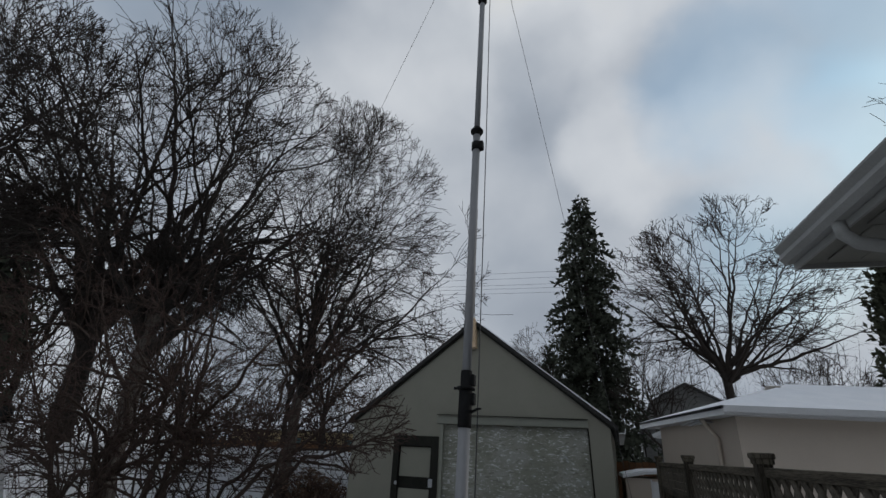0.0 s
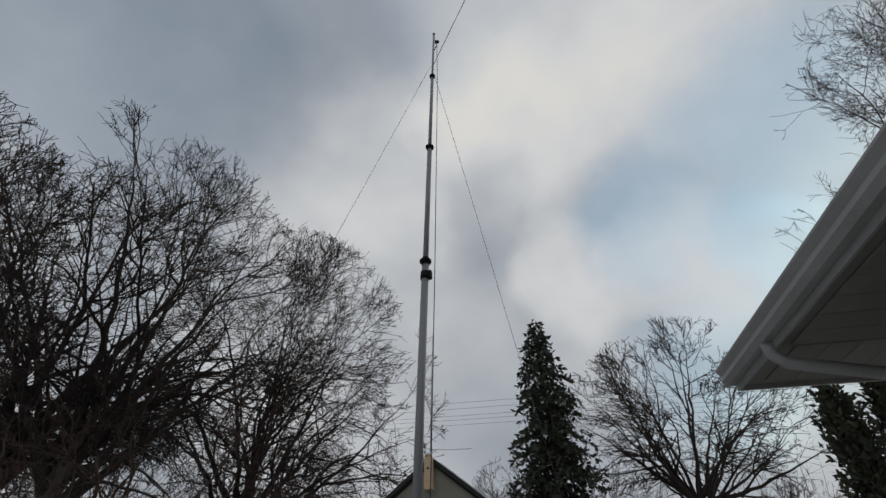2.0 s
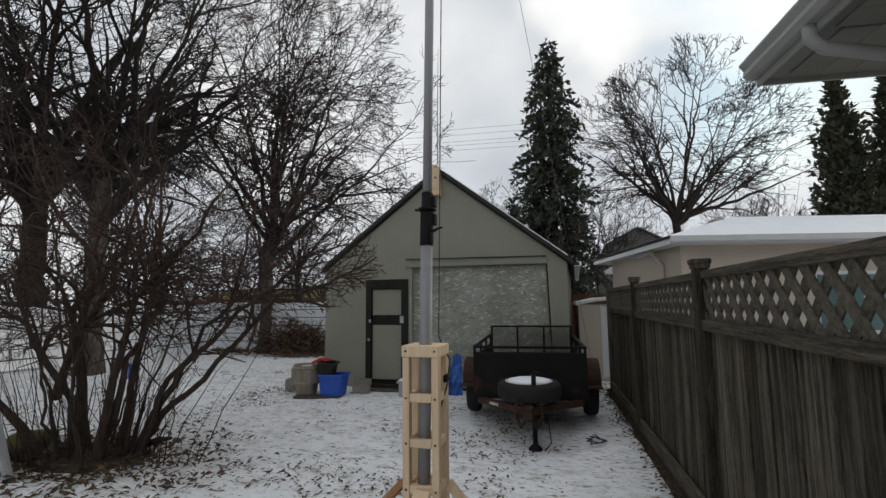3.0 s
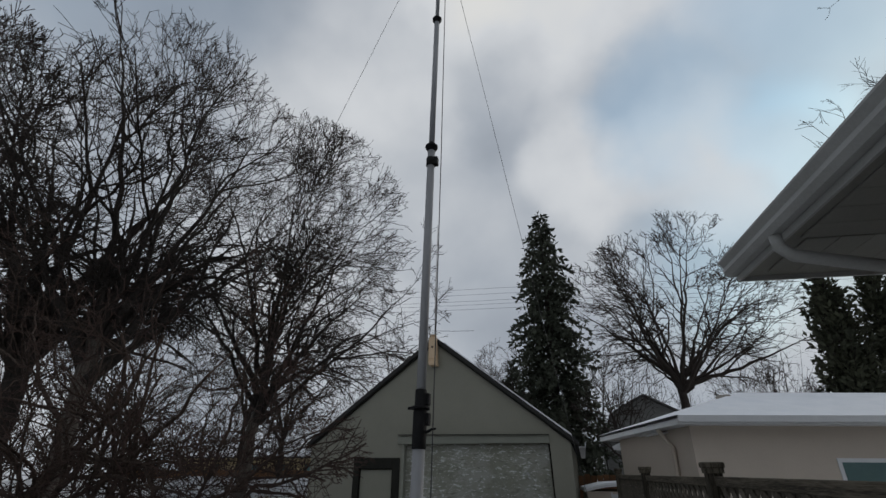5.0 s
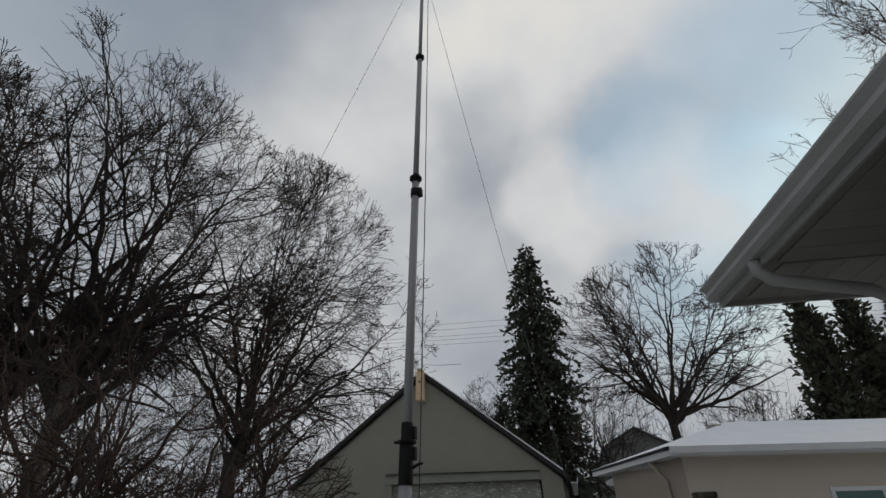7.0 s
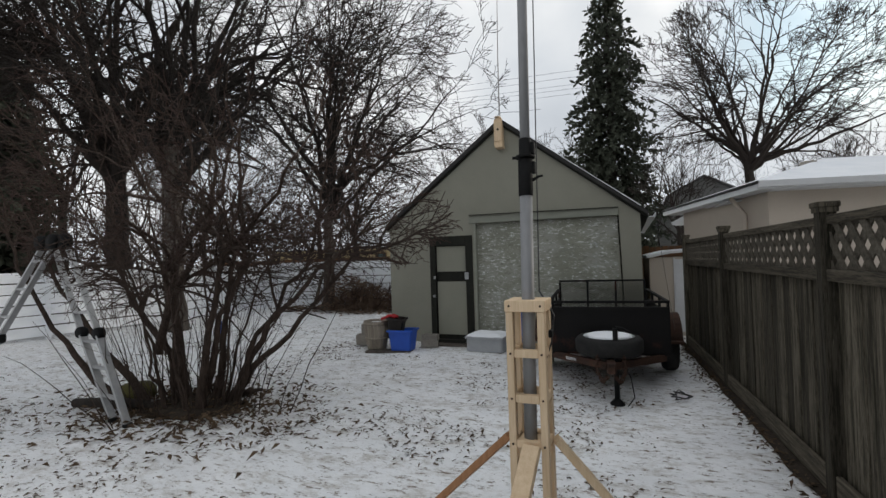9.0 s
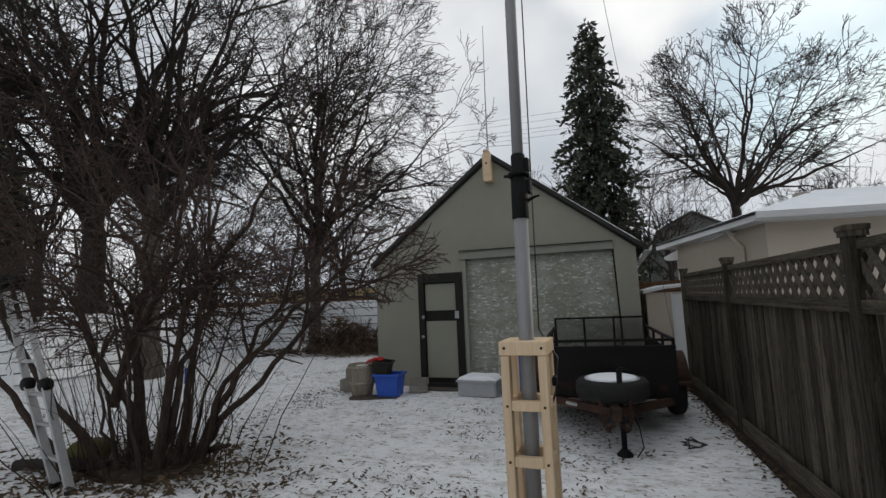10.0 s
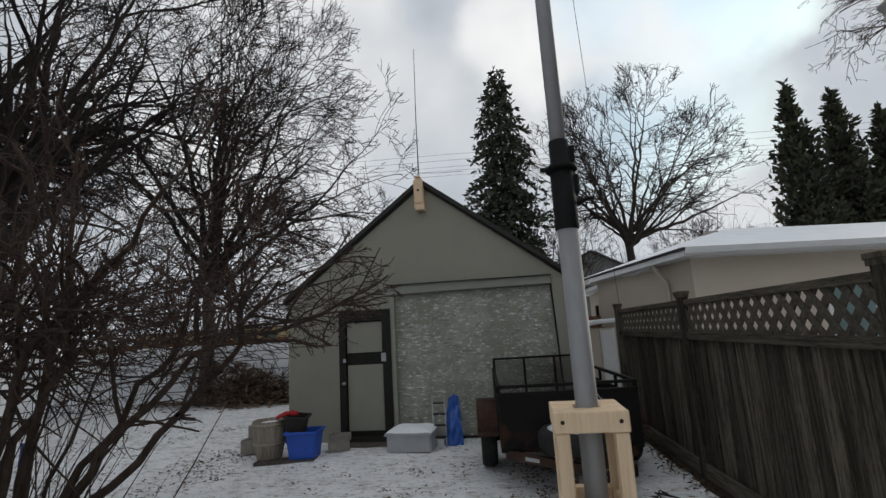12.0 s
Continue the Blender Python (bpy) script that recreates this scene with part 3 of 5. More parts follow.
# leaning dark bar stands in for the shadow gap at the door recess
part("door_jamb", beam(B(), (DOOR[1] + 0.01, GY0 + 0.03, DOOR[2]), (DOOR[1] + 0.075, GY0 + 0.03, 0), 0.025, 0.06, (0, 1, 0)), M["dark_trim"], garage)
big_door = part("garage_door", box(B(), (DOOR[0] + 0.016, GY0 + 0.075, 0.02), (DOOR[1] + 0.06, GY0 + 0.12, DOOR[2] - 0.004)), M["peeling"], garage, "flat door with flaking white and green paint")
part("bottom_seal", box(B(), (DOOR[0] + 0.02, GY0 + 0.06, -0.02), (DOOR[1], GY0 + 0.11, 0.018)), M["dark_trim"], big_door)

side_door = part("side_door", box(B(), (SIDE[0] + 0.11, GY0 + 0.045, 0.05), (SIDE[1] - 0.11, GY0 + 0.075, SIDE[2] - 0.09)), M["dark_trim"], garage, "dark framed plank door with two pale panels")
for x0, x1, z0, z1 in ((-3.455, -2.865, 1.31, 1.80), (-3.455, -2.865, 0.13, 1.135)):
    part("door_panel", box(B(), (x0 + 0.006, GY0 + 0.030, z0 + 0.006), (x1 - 0.006, GY0 + 0.043, z1 - 0.006), 0.004), M["door_panel"], side_door)
for a, b in (((SIDE[0], GY0 - 0.022, 0.0), (SIDE[0] + 0.105, GY0 + 0.10, SIDE[2])), ((SIDE[1] - 0.135, GY0 - 0.022, 0.0), (SIDE[1], GY0 + 0.10, SIDE[2])), ((SIDE[0] + 0.107, GY0 - 0.020, SIDE[2] - 0.17), (SIDE[1] - 0.137, GY0 + 0.10, SIDE[2]))):
    part("door_frame", box(B(), a, b, 0.004), M["dark_trim"], garage)
part("threshold", box(B(), (SIDE[0] + 0.02, GY0 - 0.06, -0.02), (SIDE[1] - 0.02, GY0 + 0.1, 0.05), 0.006), M["dark_trim"], garage)
part("latch", box(B(), (-2.875, GY0 - 0.035, 1.17), (-2.80, GY0 - 0.024, 1.30), 0.003), M["steel"], side_door)
part("latch", box(B(), (-3.50, GY0 - 0.035, 1.18), (-3.455, GY0 - 0.024, 1.235), 0.003), M["steel"], side_door)
part("door_knob", lathe(B(), [(0.012, 0.045), (0.012, 0.0), (0.026, -0.015), (0.028, -0.035), (0.012, -0.045), (0, -0.046)], (-3.485, GY0 - 0.025, 0.86), "y", 14), M["steel"], side_door)

bird = thing("nest_box", "pale cedar nest box nailed under the garage gable peak", "birdhouse", pose(-2.13, GY0 - 0.09, 3.50))
part("body", prism(B(), [(-0.075, 0.05), (0.075, 0.05), (0.075, 0.50), (0.03, 0.54), (-0.03, 0.54), (-0.075, 0.50)], -0.045, 0.085), M["pine"], bird)
part("front_panel", box(B(), (-0.065, -0.062, 0.12), (0.065, -0.047, 0.46), 0.004), M["pine"], bird)
part("perch_shelf", box(B(), (-0.055, -0.09, 0.0), (0.085, 0.085, 0.048), 0.005), M["pine"], bird)
part("entrance", lathe(B(), [(0.02, -0.0645), (0.02, -0.0625)], (0, 0, 0.33), "y", 14), M["black"], bird)
part("roof_board", box(B(), (-0.05, -0.08, 0.542), (0.05, 0.085, 0.556), 0.003), M["pine"], bird)
part("snow", box(B(), (-0.045, -0.075, 0.557), (0.045, 0.08, 0.58), 0.008), M["snow"], bird)

whip = thing("whip_antenna", "thin pale whip antenna standing on the garage peak", "antenna", pose(-2.16, GY0 + 0.12, 4.08))
part("rod", rod(B(), [(0, 0, 0), (0.005, 0, 1.1), (0.03, 0, 2.42)], [0.012, 0.009, 0.005]), M["whip"], whip)
part("base_mount", rod(B(), [(0, 0, -0.08), (0, 0, 0.14)], 0.022), M["steel"], whip)
part("radial_wire", rod(B(), [(0, 0, 0.13), (0.35, 0.02, 0.10), (0.75, 0.03, 0.09)], 0.004, 5), M["wire"], whip)


# ---- board fence with lattice ----
FENCE = pose(1.285, 0, 0, 0, 0, 3.03)
fence = thing("board_fence", "weathered grey board fence topped with diagonal lattice", "fence", FENCE, kind="structure")
POSTS = [-6.98, -4.40, -1.82, 0.76, 3.34, 5.92, 8.50]
post_mesh = shape("post", box(B(), (-0.045, -0.045, -0.1), (0.045, 0.045, 1.80), 0.006), M["fence"])
cap_bm = B()
box(cap_bm, (-0.062, -0.062, 1.800), (0.062, 0.062, 1.835), 0.006)
box(cap_bm, (-0.053, -0.053, 1.77), (0.053, 0.053, 1.7995))
cap_mesh = shape("post_cap", cap_bm, M["fence"])
for y in POSTS:
    ob = part("post", post_mesh, None, fence)
    ob.location = (0.0, y, 0)
    cap = part("post_cap", cap_mesh, None, ob)


def clip_slat(points, lo, hi):
    """Cut a slat's outline (along, up) off at a bay's two ends."""
    for limit, sign in ((lo, 1), (hi, -1)):
        out = []
        for i, p in enumerate(points):
            q = points[(i + 1) % len(points)]
            a, b = sign * (p[0] - limit), sign * (q[0] - limit)
            if a >= 0:
                out.append(p)
            if a * b < 0:
                t = a / (a - b)
                out.append((p[0] + t * (q[0] - p[0]), p[1] + t * (q[1] - p[1])))
        points = out
    return points


rng = random.Random(4)
board_meshes = []
for k in range(5):
    bm = box(B(), (0.0, -0.067, 0.0), (0.019, 0.067, 1.24), 0.003)
    board_meshes.append(shape("board", bm, M["fence"]))
Z_MID, Z_TOP = 1.38, 1.70
for y0, y1 in zip(POSTS, POSTS[1:]):
    a, b = y0 + 0.047, y1 - 0.047
    sag = rng.uniform(-0.012, 0.006)
    part("top_rail", beam(B(), (0.01, a, Z_TOP + 0.02), (0.01, b, Z_TOP + 0.02 + sag), 0.045, 0.055, bevel=0.004), M["fence_rail"], fence)
    part("middle_rail", beam(B(), (0.0, a, Z_MID), (0.0, b, Z_MID + sag), 0.05, 0.072, bevel=0.004), M["fence_rail"], fence)
    part("kick_board", beam(B(), (-0.012, a + 0.01, 0.10), (-0.012, b - 0.01, 0.10 + sag), 0.035, 0.14, bevel=0.004), M["fence_rail"], fence)
    part("back_rail", box(B(), (0.05, a, 0.35), (0.088, b, 0.44)), M["fence_rail"], fence)
    n = 18
    w = (b - a) / n
    for i in range(n):
        ob = part("board", board_meshes[rng.randrange(5)], None, fence)
        ob.location = (0.024 + (0.006 if i % 2 else -0.002) + rng.uniform(-0.002, 0.003), a + (i + 0.5) * w, 0.12 + rng.uniform(-0.015, 0.004))
        ob.rotation_euler = (rng.uniform(-0.004, 0.004), 0, rng.uniform(-0.03, 0.03))
        ob.scale = (1, (w - rng.uniform(0.003, 0.010)) / 0.134, 1)
    lo, hi, run, wide, gap_w = Z_MID + 0.03, Z_TOP, 0.25, 0.074, 0.152
    k = -2
    while k * gap_w < (b - a) + run:
        for sign, x in ((1, 0.001), (-1, 0.012)):
            s = a + k * gap_w
            pts = [(s, lo), (s + wide, lo), (s + wide + run, hi), (s + run, hi)]
            if sign < 0:
                pts = [(a + b - p, q) for p, q in pts][::-1]
            pts = clip_slat(pts, a, b)
            if len(pts) >= 3:
                part("lattice_slat", prism(B(), pts, x, x + 0.0085, "yz"), M["lattice"], fence)
        k += 1


# ---- telescoping mast in its timber stand ----
MX, MY = -0.530, 2.235
stand = thing("mast_stand", "fresh pine timber stand with splayed legs", "stand", pose(MX, MY, 0))
W = 0.10
for sx in (-1, 1):
    for sy in (-1, 1):
        part("upright", box(B(), (sx * W, sy * W, 0.02), (sx * (W - 0.038), sy * (W - 0.05), 1.268), 0.003), M["pine"], stand)
for z in (1.055, 0.825, 0.595, 0.14):
    for sy in (-1, 1):
        part("rung", box(B(), (-W + 0.039, sy * (W - 0.002), z - 0.02), (W - 0.039, sy * (W - 0.036), z + 0.022), 0.003), M["pine"], stand)
    for sx in (-1, 1):
        part("rung", box(B(), (sx * (W - 0.002), -W + 0.051, z - 0.02), (sx * (W - 0.034), W - 0.051, z + 0.022), 0.003), M["pine"], stand)
# top plate in four pieces round the tube
for a, b in (((-W - 0.004, -W - 0.004), (W + 0.004, -0.036)), ((-W - 0.004, 0.036), (W + 0.004, W + 0.004)), ((-W - 0.004, -0.0355), (-0.036, 0.0355)), ((0.036, -0.0355), (W + 0.004, 0.0355))):
    part("top_plate", box(B(), (*a, 1.269), (*b, 1.328), 0.003), M["pine"], stand)
part("floor_plate", box(B(), (-W + 0.036, -W + 0.036, 0.575), (W - 0.036, W - 0.036, 0.6), 0.002), M["pine"], stand)
for sx in (-1, 1):
    for z in (1.300, 1.055, 0.825, 0.595):
        part("screw", lathe(B(), [(0.006, 0.0), (0.006, -0.002), (0, -0.0025)], (sx * (W - 0.02), -W - (0.0045 if z > 1.2 else 0.0005), z), "y", 8), M["rust"], stand)
for foot, mat_name, start in (((-0.70, 0.16, 0.02), "cedar", (-W - 0.02, 0.02, 0.60)), ((0.58, 0.16, 0.02), "pine", (W + 0.02, 0.02, 0.60)), ((-0.06, -0.72, 0.02), "pine", (0.02, -W - 0.022, 0.60))):
    part("leg", beam(B(), foot, start, 0.088, 0.038, bevel=0.003), M[mat_name], stand, "reddish brown leg" if mat_name == "cedar" else "")

LEAN = (0.004, 0.046)   # metres of lean for each metre of height


def on_mast(z, dx=0.0, dy=0.0):
    return (LEAN[0] * (z - 0.6) + dx, LEAN[1] * (z - 0.6) + dy - 0.045, z)


mast = thing("telescoping_mast", "grey telescoping tube mast with black clamp sleeves", "mast", pose(MX, MY, 0))
part("base_tube", rod(B(), [on_mast(0.602), on_mast(1.95)], 0.0335, 20), M["tube"], mast)
part("lower_tube", rod(B(), [on_mast(1.95), on_mast(3.90)], 0.0265, 20), M["tube"], mast)
part("middle_tube", rod(B(), [on_mast(3.90), on_mast(5.36)], 0.0215, 16), M["tube_dark"], mast)
part("upper_tube", rod(B(), [on_mast(5.36), on_mast(6.72)], 0.017, 16), M["tube_dark"], mast)
part("top_tube", rod(B(), [on_mast(6.72), on_mast(7.78)], 0.012, 12), M["tube_dark"], mast)
wrap = part("sleeve", rod(B(), [on_mast(1.875), on_mast(1.88), on_mast(2.07), on_mast(2.075), on_mast(2.18), on_mast(2.185)], [0.036, 0.0385, 0.0385, 0.033, 0.033, 0.030], 18), M["black"], mast, "black taped clamp sleeve")
part("flange", rod(B(), [on_mast(2.078), on_mast(2.092)], [0.052, 0.052], 14), M["black"], wrap)
part("clamp_block", box(B(), (0.026, -0.025 + 0.04, 2.10), (0.055, 0.02 + 0.04, 2.165), 0.004), M["black"], wrap)
part("clamp_block", box(B(), (0.030, -0.025 + 0.035, 1.995), (0.058, 0.02 + 0.035, 2.06), 0.004), M["black"], wrap)
part("lever", rod(B(), [(0.035, 0.02, 1.955), (0.075, 0.02, 1.975), (0.098, 0.02, 1.978)], [0.009, 0.007, 0.005], 8), M["black"], wrap)
part("bolt", rod(B(), [(-0.02, 0.02, 2.085), (-0.062, 0.01, 2.085)], 0.008, 8), M["black"], wrap)
for z, r, clamp in ((3.925, 0.046, True), (5.36, 0.040, False), (6.71, 0.033, False)):
    collar = part("collar", rod(B(), [on_mast(z - 0.035), on_mast(z - 0.033), on_mast(z - 0.004), on_mast(z - 0.003), on_mast(z + 0.012), on_mast(z + 0.013), on_mast(z + 0.04)], [r * 0.5, r * 0.66, r * 0.66, r, r, r * 0.6, r * 0.55], 16), M["black"], mast, "black guy-ring collar")
    if clamp:
        band = part("band", rod(B(), [on_mast(z - 0.17), on_mast(z - 0.168), on_mast(z - 0.102), on_mast(z - 0.10)], [0.027, 0.034, 0.034, 0.024], 16), M["black"], mast)
        part("clamp_block", box(B(), on_mast(z - 0.165, 0.026, -0.02), on_mast(z - 0.10, 0.052, 0.02), 0.003), M["black"], band)
part("top_cap", rod(B(), [on_mast(7.78), on_mast(7.81)], [0.018, 0.014], 12), M["black"], mast)
pulley = part("pulley", lathe(B(), [(0.03, -0.008), (0.022, -0.003), (0.022, 0.003), (0.03, 0.008)], on_mast(7.55, 0.045, 0), "y", 14), M["black"], mast)
part("pulley_arm", rod(B(), [on_mast(7.66), on_mast(7.58, 0.035), on_mast(7.46, 0.045), on_mast(7.30, 0.0)], 0.005, 6), M["black"], mast)


def cable(name, label, points, r, material, sag=0.0, category="cable", steps=14):
    """A cable hung from point to point, sagging a little between them."""
    line = []
    for p, q in zip(points, points[1:]):
        p, q = Vector(p), Vector(q)
        line += [p.lerp(q, k / steps) - Vector((0, 0, sag * 4 * (k / steps) * (1 - k / steps))) for k in range(steps)]
    line.append(Vector(points[-1]))
    base = line[0].copy()
    ob = new(name, shape(name, rod(B(), [p - base for p in line], r, 6), material))
    ob.location = base
    return tagged(ob, label, category)


def mast_point(z, dx=0.0, dy=0.0):
    x, y, z = on_mast(z, dx, dy)
    return (x + MX, y + MY, z)


cable("halyard", "black halyard cable running down behind the mast", [mast_point(7.5, 0.04, 0.02), mast_point(6.7, 0.034, 0.10), mast_point(3.925, 0.034, 0.14), mast_point(1.36, 0.034, 0.14)], 0.0035, M["rope"], 0.0)
cable("antenna_wire", "dark antenna wire from mast top to house roof", [mast_point(6.95), (2.15, -1.95, 3.45)], 0.0035, M["rope"], 0.03)
cable("guy_line", "thin guy line from mast collar to ground by fence", [mast_point(6.70, 0.03), (0.55, 6.7, 0.05)], 0.0022, M["wire"], 0.03)
cable("guy_line", "thin guy line from mast top towards the shrub", [mast_point(6.98, -0.02), (-4.3, 3.95, 0.4)], 0.0022, M["wire"], 0.03)
cable("coax_cable", "black coaxial cable clipped to the stand", [mast_point(1.36, 0.034, 0.14), (MX + 0.125, MY + 0.05, 1.24), (MX + 0.112, MY + 0.02, 1.10), (MX + 0.06, MY + 0.03, 0.95), (MX + 0.055, MY + 0.03, 0.62)], 0.005, M["rope"], 0.0)
clip = thing("cable_clip", "black cable clip on the stand upright", "clip", pose(MX + W + 0.004, MY, 1.15))
part("body", box(B(), (0.0, -0.03, -0.02), (0.02, 0.03, 0.02), 0.005), M["black"], clip)
loop = [(0.42 + (0.07 + 0.05 * math.sin(k * 1.7)) * math.cos(a), 5.35 + (0.13 + 0.05 * math.cos(k * 2.3)) * math.sin(a), 0.012 + 0.001 * k) for k, a in enumerate([math.tau * j / 12 for j in range(30)])]
cable("cable_coil", "loose coil of black cable on the snow", loop, 0.006, M["rope"], 0.0, steps=2)


# ---- utility trailer ----
def wheel(parent, centre, axis, r=0.31, w=0.18):
    tyre = part("tyre", lathe(B(), [(r * 0.62, -w / 2), (r * 0.9, -w / 2), (r, -w * 0.3), (r, w * 0.3), (r * 0.9, w / 2), (r * 0.62, w / 2)], centre, axis, 28), M["tyre"], parent)
    part("rim", lathe(B(), [(0.0, -w * 0.28), (r * 0.2, -w * 0.3), (r * 0.3, -w * 0.22), (r * 0.52, -w * 0.25), (r * 0.62, -w * 0.42), (r * 0.62, w * 0.42), (r * 0.5, w * 0.2), (0.0, w * 0.2)], centre, axis, 24), M["rust"], tyre)
    return tyre


TX, TY, TW, TL = -0.305, 5.62, 1.36, 2.12
trailer = thing("utility_trailer", "black rusty single-axle utility trailer with mesh tailgate", "trailer", pose(TX, TY, 0, 0, 0, 4.6))
H = TW / 2
Z0, Z1, ZR = 0.40, 0.915, 0.99
part("floor", box(B(), (-H, 0, Z0 - 0.03), (H, TL, Z0)), M["trailer"], trailer)
part("front_panel", box(B(), (-H, -0.012, Z0), (H, 0.012, Z1), 0.003), M["trailer"], trailer, "black front panel with rust")
for s in (-1, 1):
    part("side_panel", box(B(), (s * H, 0.014, Z0), (s * (H - 0.02), TL, Z1 - 0.06), 0.003), M["trailer"], trailer)
    part("side_rail", beam(B(), (s * (H - 0.015), 0.0, ZR), (s * (H - 0.015), TL, ZR), 0.035, 0.03), M["trailer"], trailer)
    for y in (0.02, 0.7, 1.4, TL - 0.02):
        part("stake", beam(B(), (s * (H - 0.015), y, Z1 - 0.06), (s * (H - 0.015), y, ZR - 0.015), 0.03, 0.03), M["trailer"], trailer)
    arc = [(0.36 * math.cos(a), 0.36 * math.sin(a)) for a in [math.pi * k / 12 for k in range(13)]]
    fender = prism(B(), [(0.98 + p, 0.40 + q) for p, q in arc] + [(0.98 + p * 0.955, 0.40 + q * 0.955) for p, q in arc[::-1]], s * (H + 0.005), s * (H + 0.235), "yz")
    part("fender", fender, M["rust"], trailer, "rusty curved fender")
    part("fender_step", box(B(), (s * (H + 0.005), 0.50, 0.42), (s * (H + 0.235), 0.615, 0.45), 0.004), M["rust"], trailer)
    wheel(trailer, (s * (H + 0.115), 0.98, 0.30), "x", 0.30)
    part("tongue_bar", beam(B(), (s * (H - 0.06), 0.05, Z0 - 0.055), (0.0 + s * 0.03, -0.72, Z0 + 0.0), 0.05, 0.075), M["rust"], trailer)
part("top_rail", beam(B(), (-H, 0.0, ZR), (H, 0.0, ZR), 0.035, 0.03), M["trailer"], trailer)
part("top_rail", beam(B(), (-H, 0.0, Z1), (H, 0.0, Z1), 0.04, 0.035), M["trailer"], trailer)
part("axle", rod(B(), [(-H - 0.1, 0.98, 0.30), (H + 0.1, 0.98, 0.30)], 0.03), M["rust"], trailer)
part("coupler", prism(B(), [(-0.03, -0.70), (0.03, -0.70), (0.045, -0.86), (0.03, -0.92), (-0.03, -0.92), (-0.045, -0.86)], Z0 - 0.04, Z0 + 0.06, "xy"), M["rust"], trailer, "rusty ball coupler")
jack = part("jack", rod(B(), [(0.055, -0.66, 0.05), (0.055, -0.66, 0.78)], 0.026, 12), M["black"], trailer)
part("foot_plate", lathe(B(), [(0.075, 0.0), (0.075, 0.015), (0.03, 0.06)], (0.055, -0.66, -0.01), "z", 12), M["black"], jack)
part("crank", rod(B(), [(0.055, -0.66, 0.78), (0.055, -0.68, 0.80), (0.12, -0.70, 0.79), (0.20, -0.70, 0.745)], 0.009, 8), M["black"], jack)
spare = wheel(trailer, (0.0, -0.385, 0.56), "z", 0.355, 0.19)
part("snow", lathe(B(), [(0.0, 0.07), (0.215, 0.072), (0.27, 0.098), (0.20, 0.118), (0.0, 0.125)], (0.0, -0.385, 0.56), "z", 18), M["snow"], spare)
for s in (-1, 1):
    chain = B()
    pts = [Vector((s * 0.10, -0.62, 0.60)), Vector((s * 0.13, -0.70, 0.50)), Vector((s * 0.14, -0.76, 0.36)), Vector((s * 0.09, -0.82, 0.26)), Vector((s * 0.03, -0.86, 0.32))]
    line = [pts[i].lerp(pts[i + 1], k / 4) for i in range(4) for k in range(4)]
    for k, p in enumerate(line):
        d = (line[min(k + 1, len(line) - 1)] - line[max(k - 1, 0)]).normalized()
        side = d.cross(Vector((0, 1, 0)) if k % 2 else Vector((1, 0, 0))).normalized()
        rod(chain, [p + d * 0.03 * math.cos(t) + side * 0.016 * math.sin(t) for t in [math.tau * j / 8 for j in range(9)]], 0.006, 5, caps=False)
    part("safety_chain", chain, M["rust"], trailer)
part("wiring_lead", rod(B(), [(0.12, -0.5, 0.42), (0.20, -0.62, 0.25), (0.22, -0.7, 0.08), (0.15, -0.78, 0.015)], 0.006, 6), M["black"], trailer)
# mesh tailgate, standing
gate = part("tailgate", box(B(), (-H + 0.02, TL + 0.0, Z0), (H - 0.02, TL + 0.03, Z0 + 0.03)), M["trailer"], trailer, "upright expanded-mesh tailgate")
GT = 1.115
for k in range(4):
    x = -H + 0.035 + k * (TW - 0.07) / 3
    part("gate_bar", box(B(), (x - 0.016, TL, Z0 + 0.031), (x + 0.016, TL + 0.03, GT)), M["trailer"], gate)
part("gate_bar", box(B(), (-H + 0.02, TL - 0.002, GT), (H - 0.02, TL + 0.032, GT + 0.03)), M["trailer"], gate)
p, q, a, b = 0.062, 0.034, [], []
zz = Z0 + 0.03
row = 0
while zz < GT - 0.01:
    xx = -H + 0.04 + (p / 2 if row % 2 else 0)
    while xx < H - 0.07:
        for sx in (-1, 1):
            a.append((xx, TL + 0.015, zz))
            b.append((xx + sx * p / 2, TL + 0.015, zz + q / 2))
        xx += p
    zz += q / 2
    row += 1
part("wire_mesh", frusta("wire_mesh", np.array(a), np.array(b), np.full(len(a), 0.0032), np.full(len(a), 0.0032), 3, M["trailer"]), None, gate)
# pale lettering on the left tongue bar, as short bars
d0, d1 = Vector((-H + 0.06, 0.05, Z0 - 0.055)), Vector((-0.03, -0.72, Z0))
along = (d1 - d0).normalized()
face = along.cross(Vector((0, 0, 1))).normalized()
face = face if face.y < 0 else -face
decal = B()
for k in range(8):
    c = d0.lerp(d1, 0.30) + along * 0.024 * k + face * 0.0275
    beam(decal, c - Vector((0, 0, 0.016)), c + Vector((0, 0, 0.016)), 0.013, 0.003, face)
part("decal", decal, M["white"], trailer, "worn pale lettering")


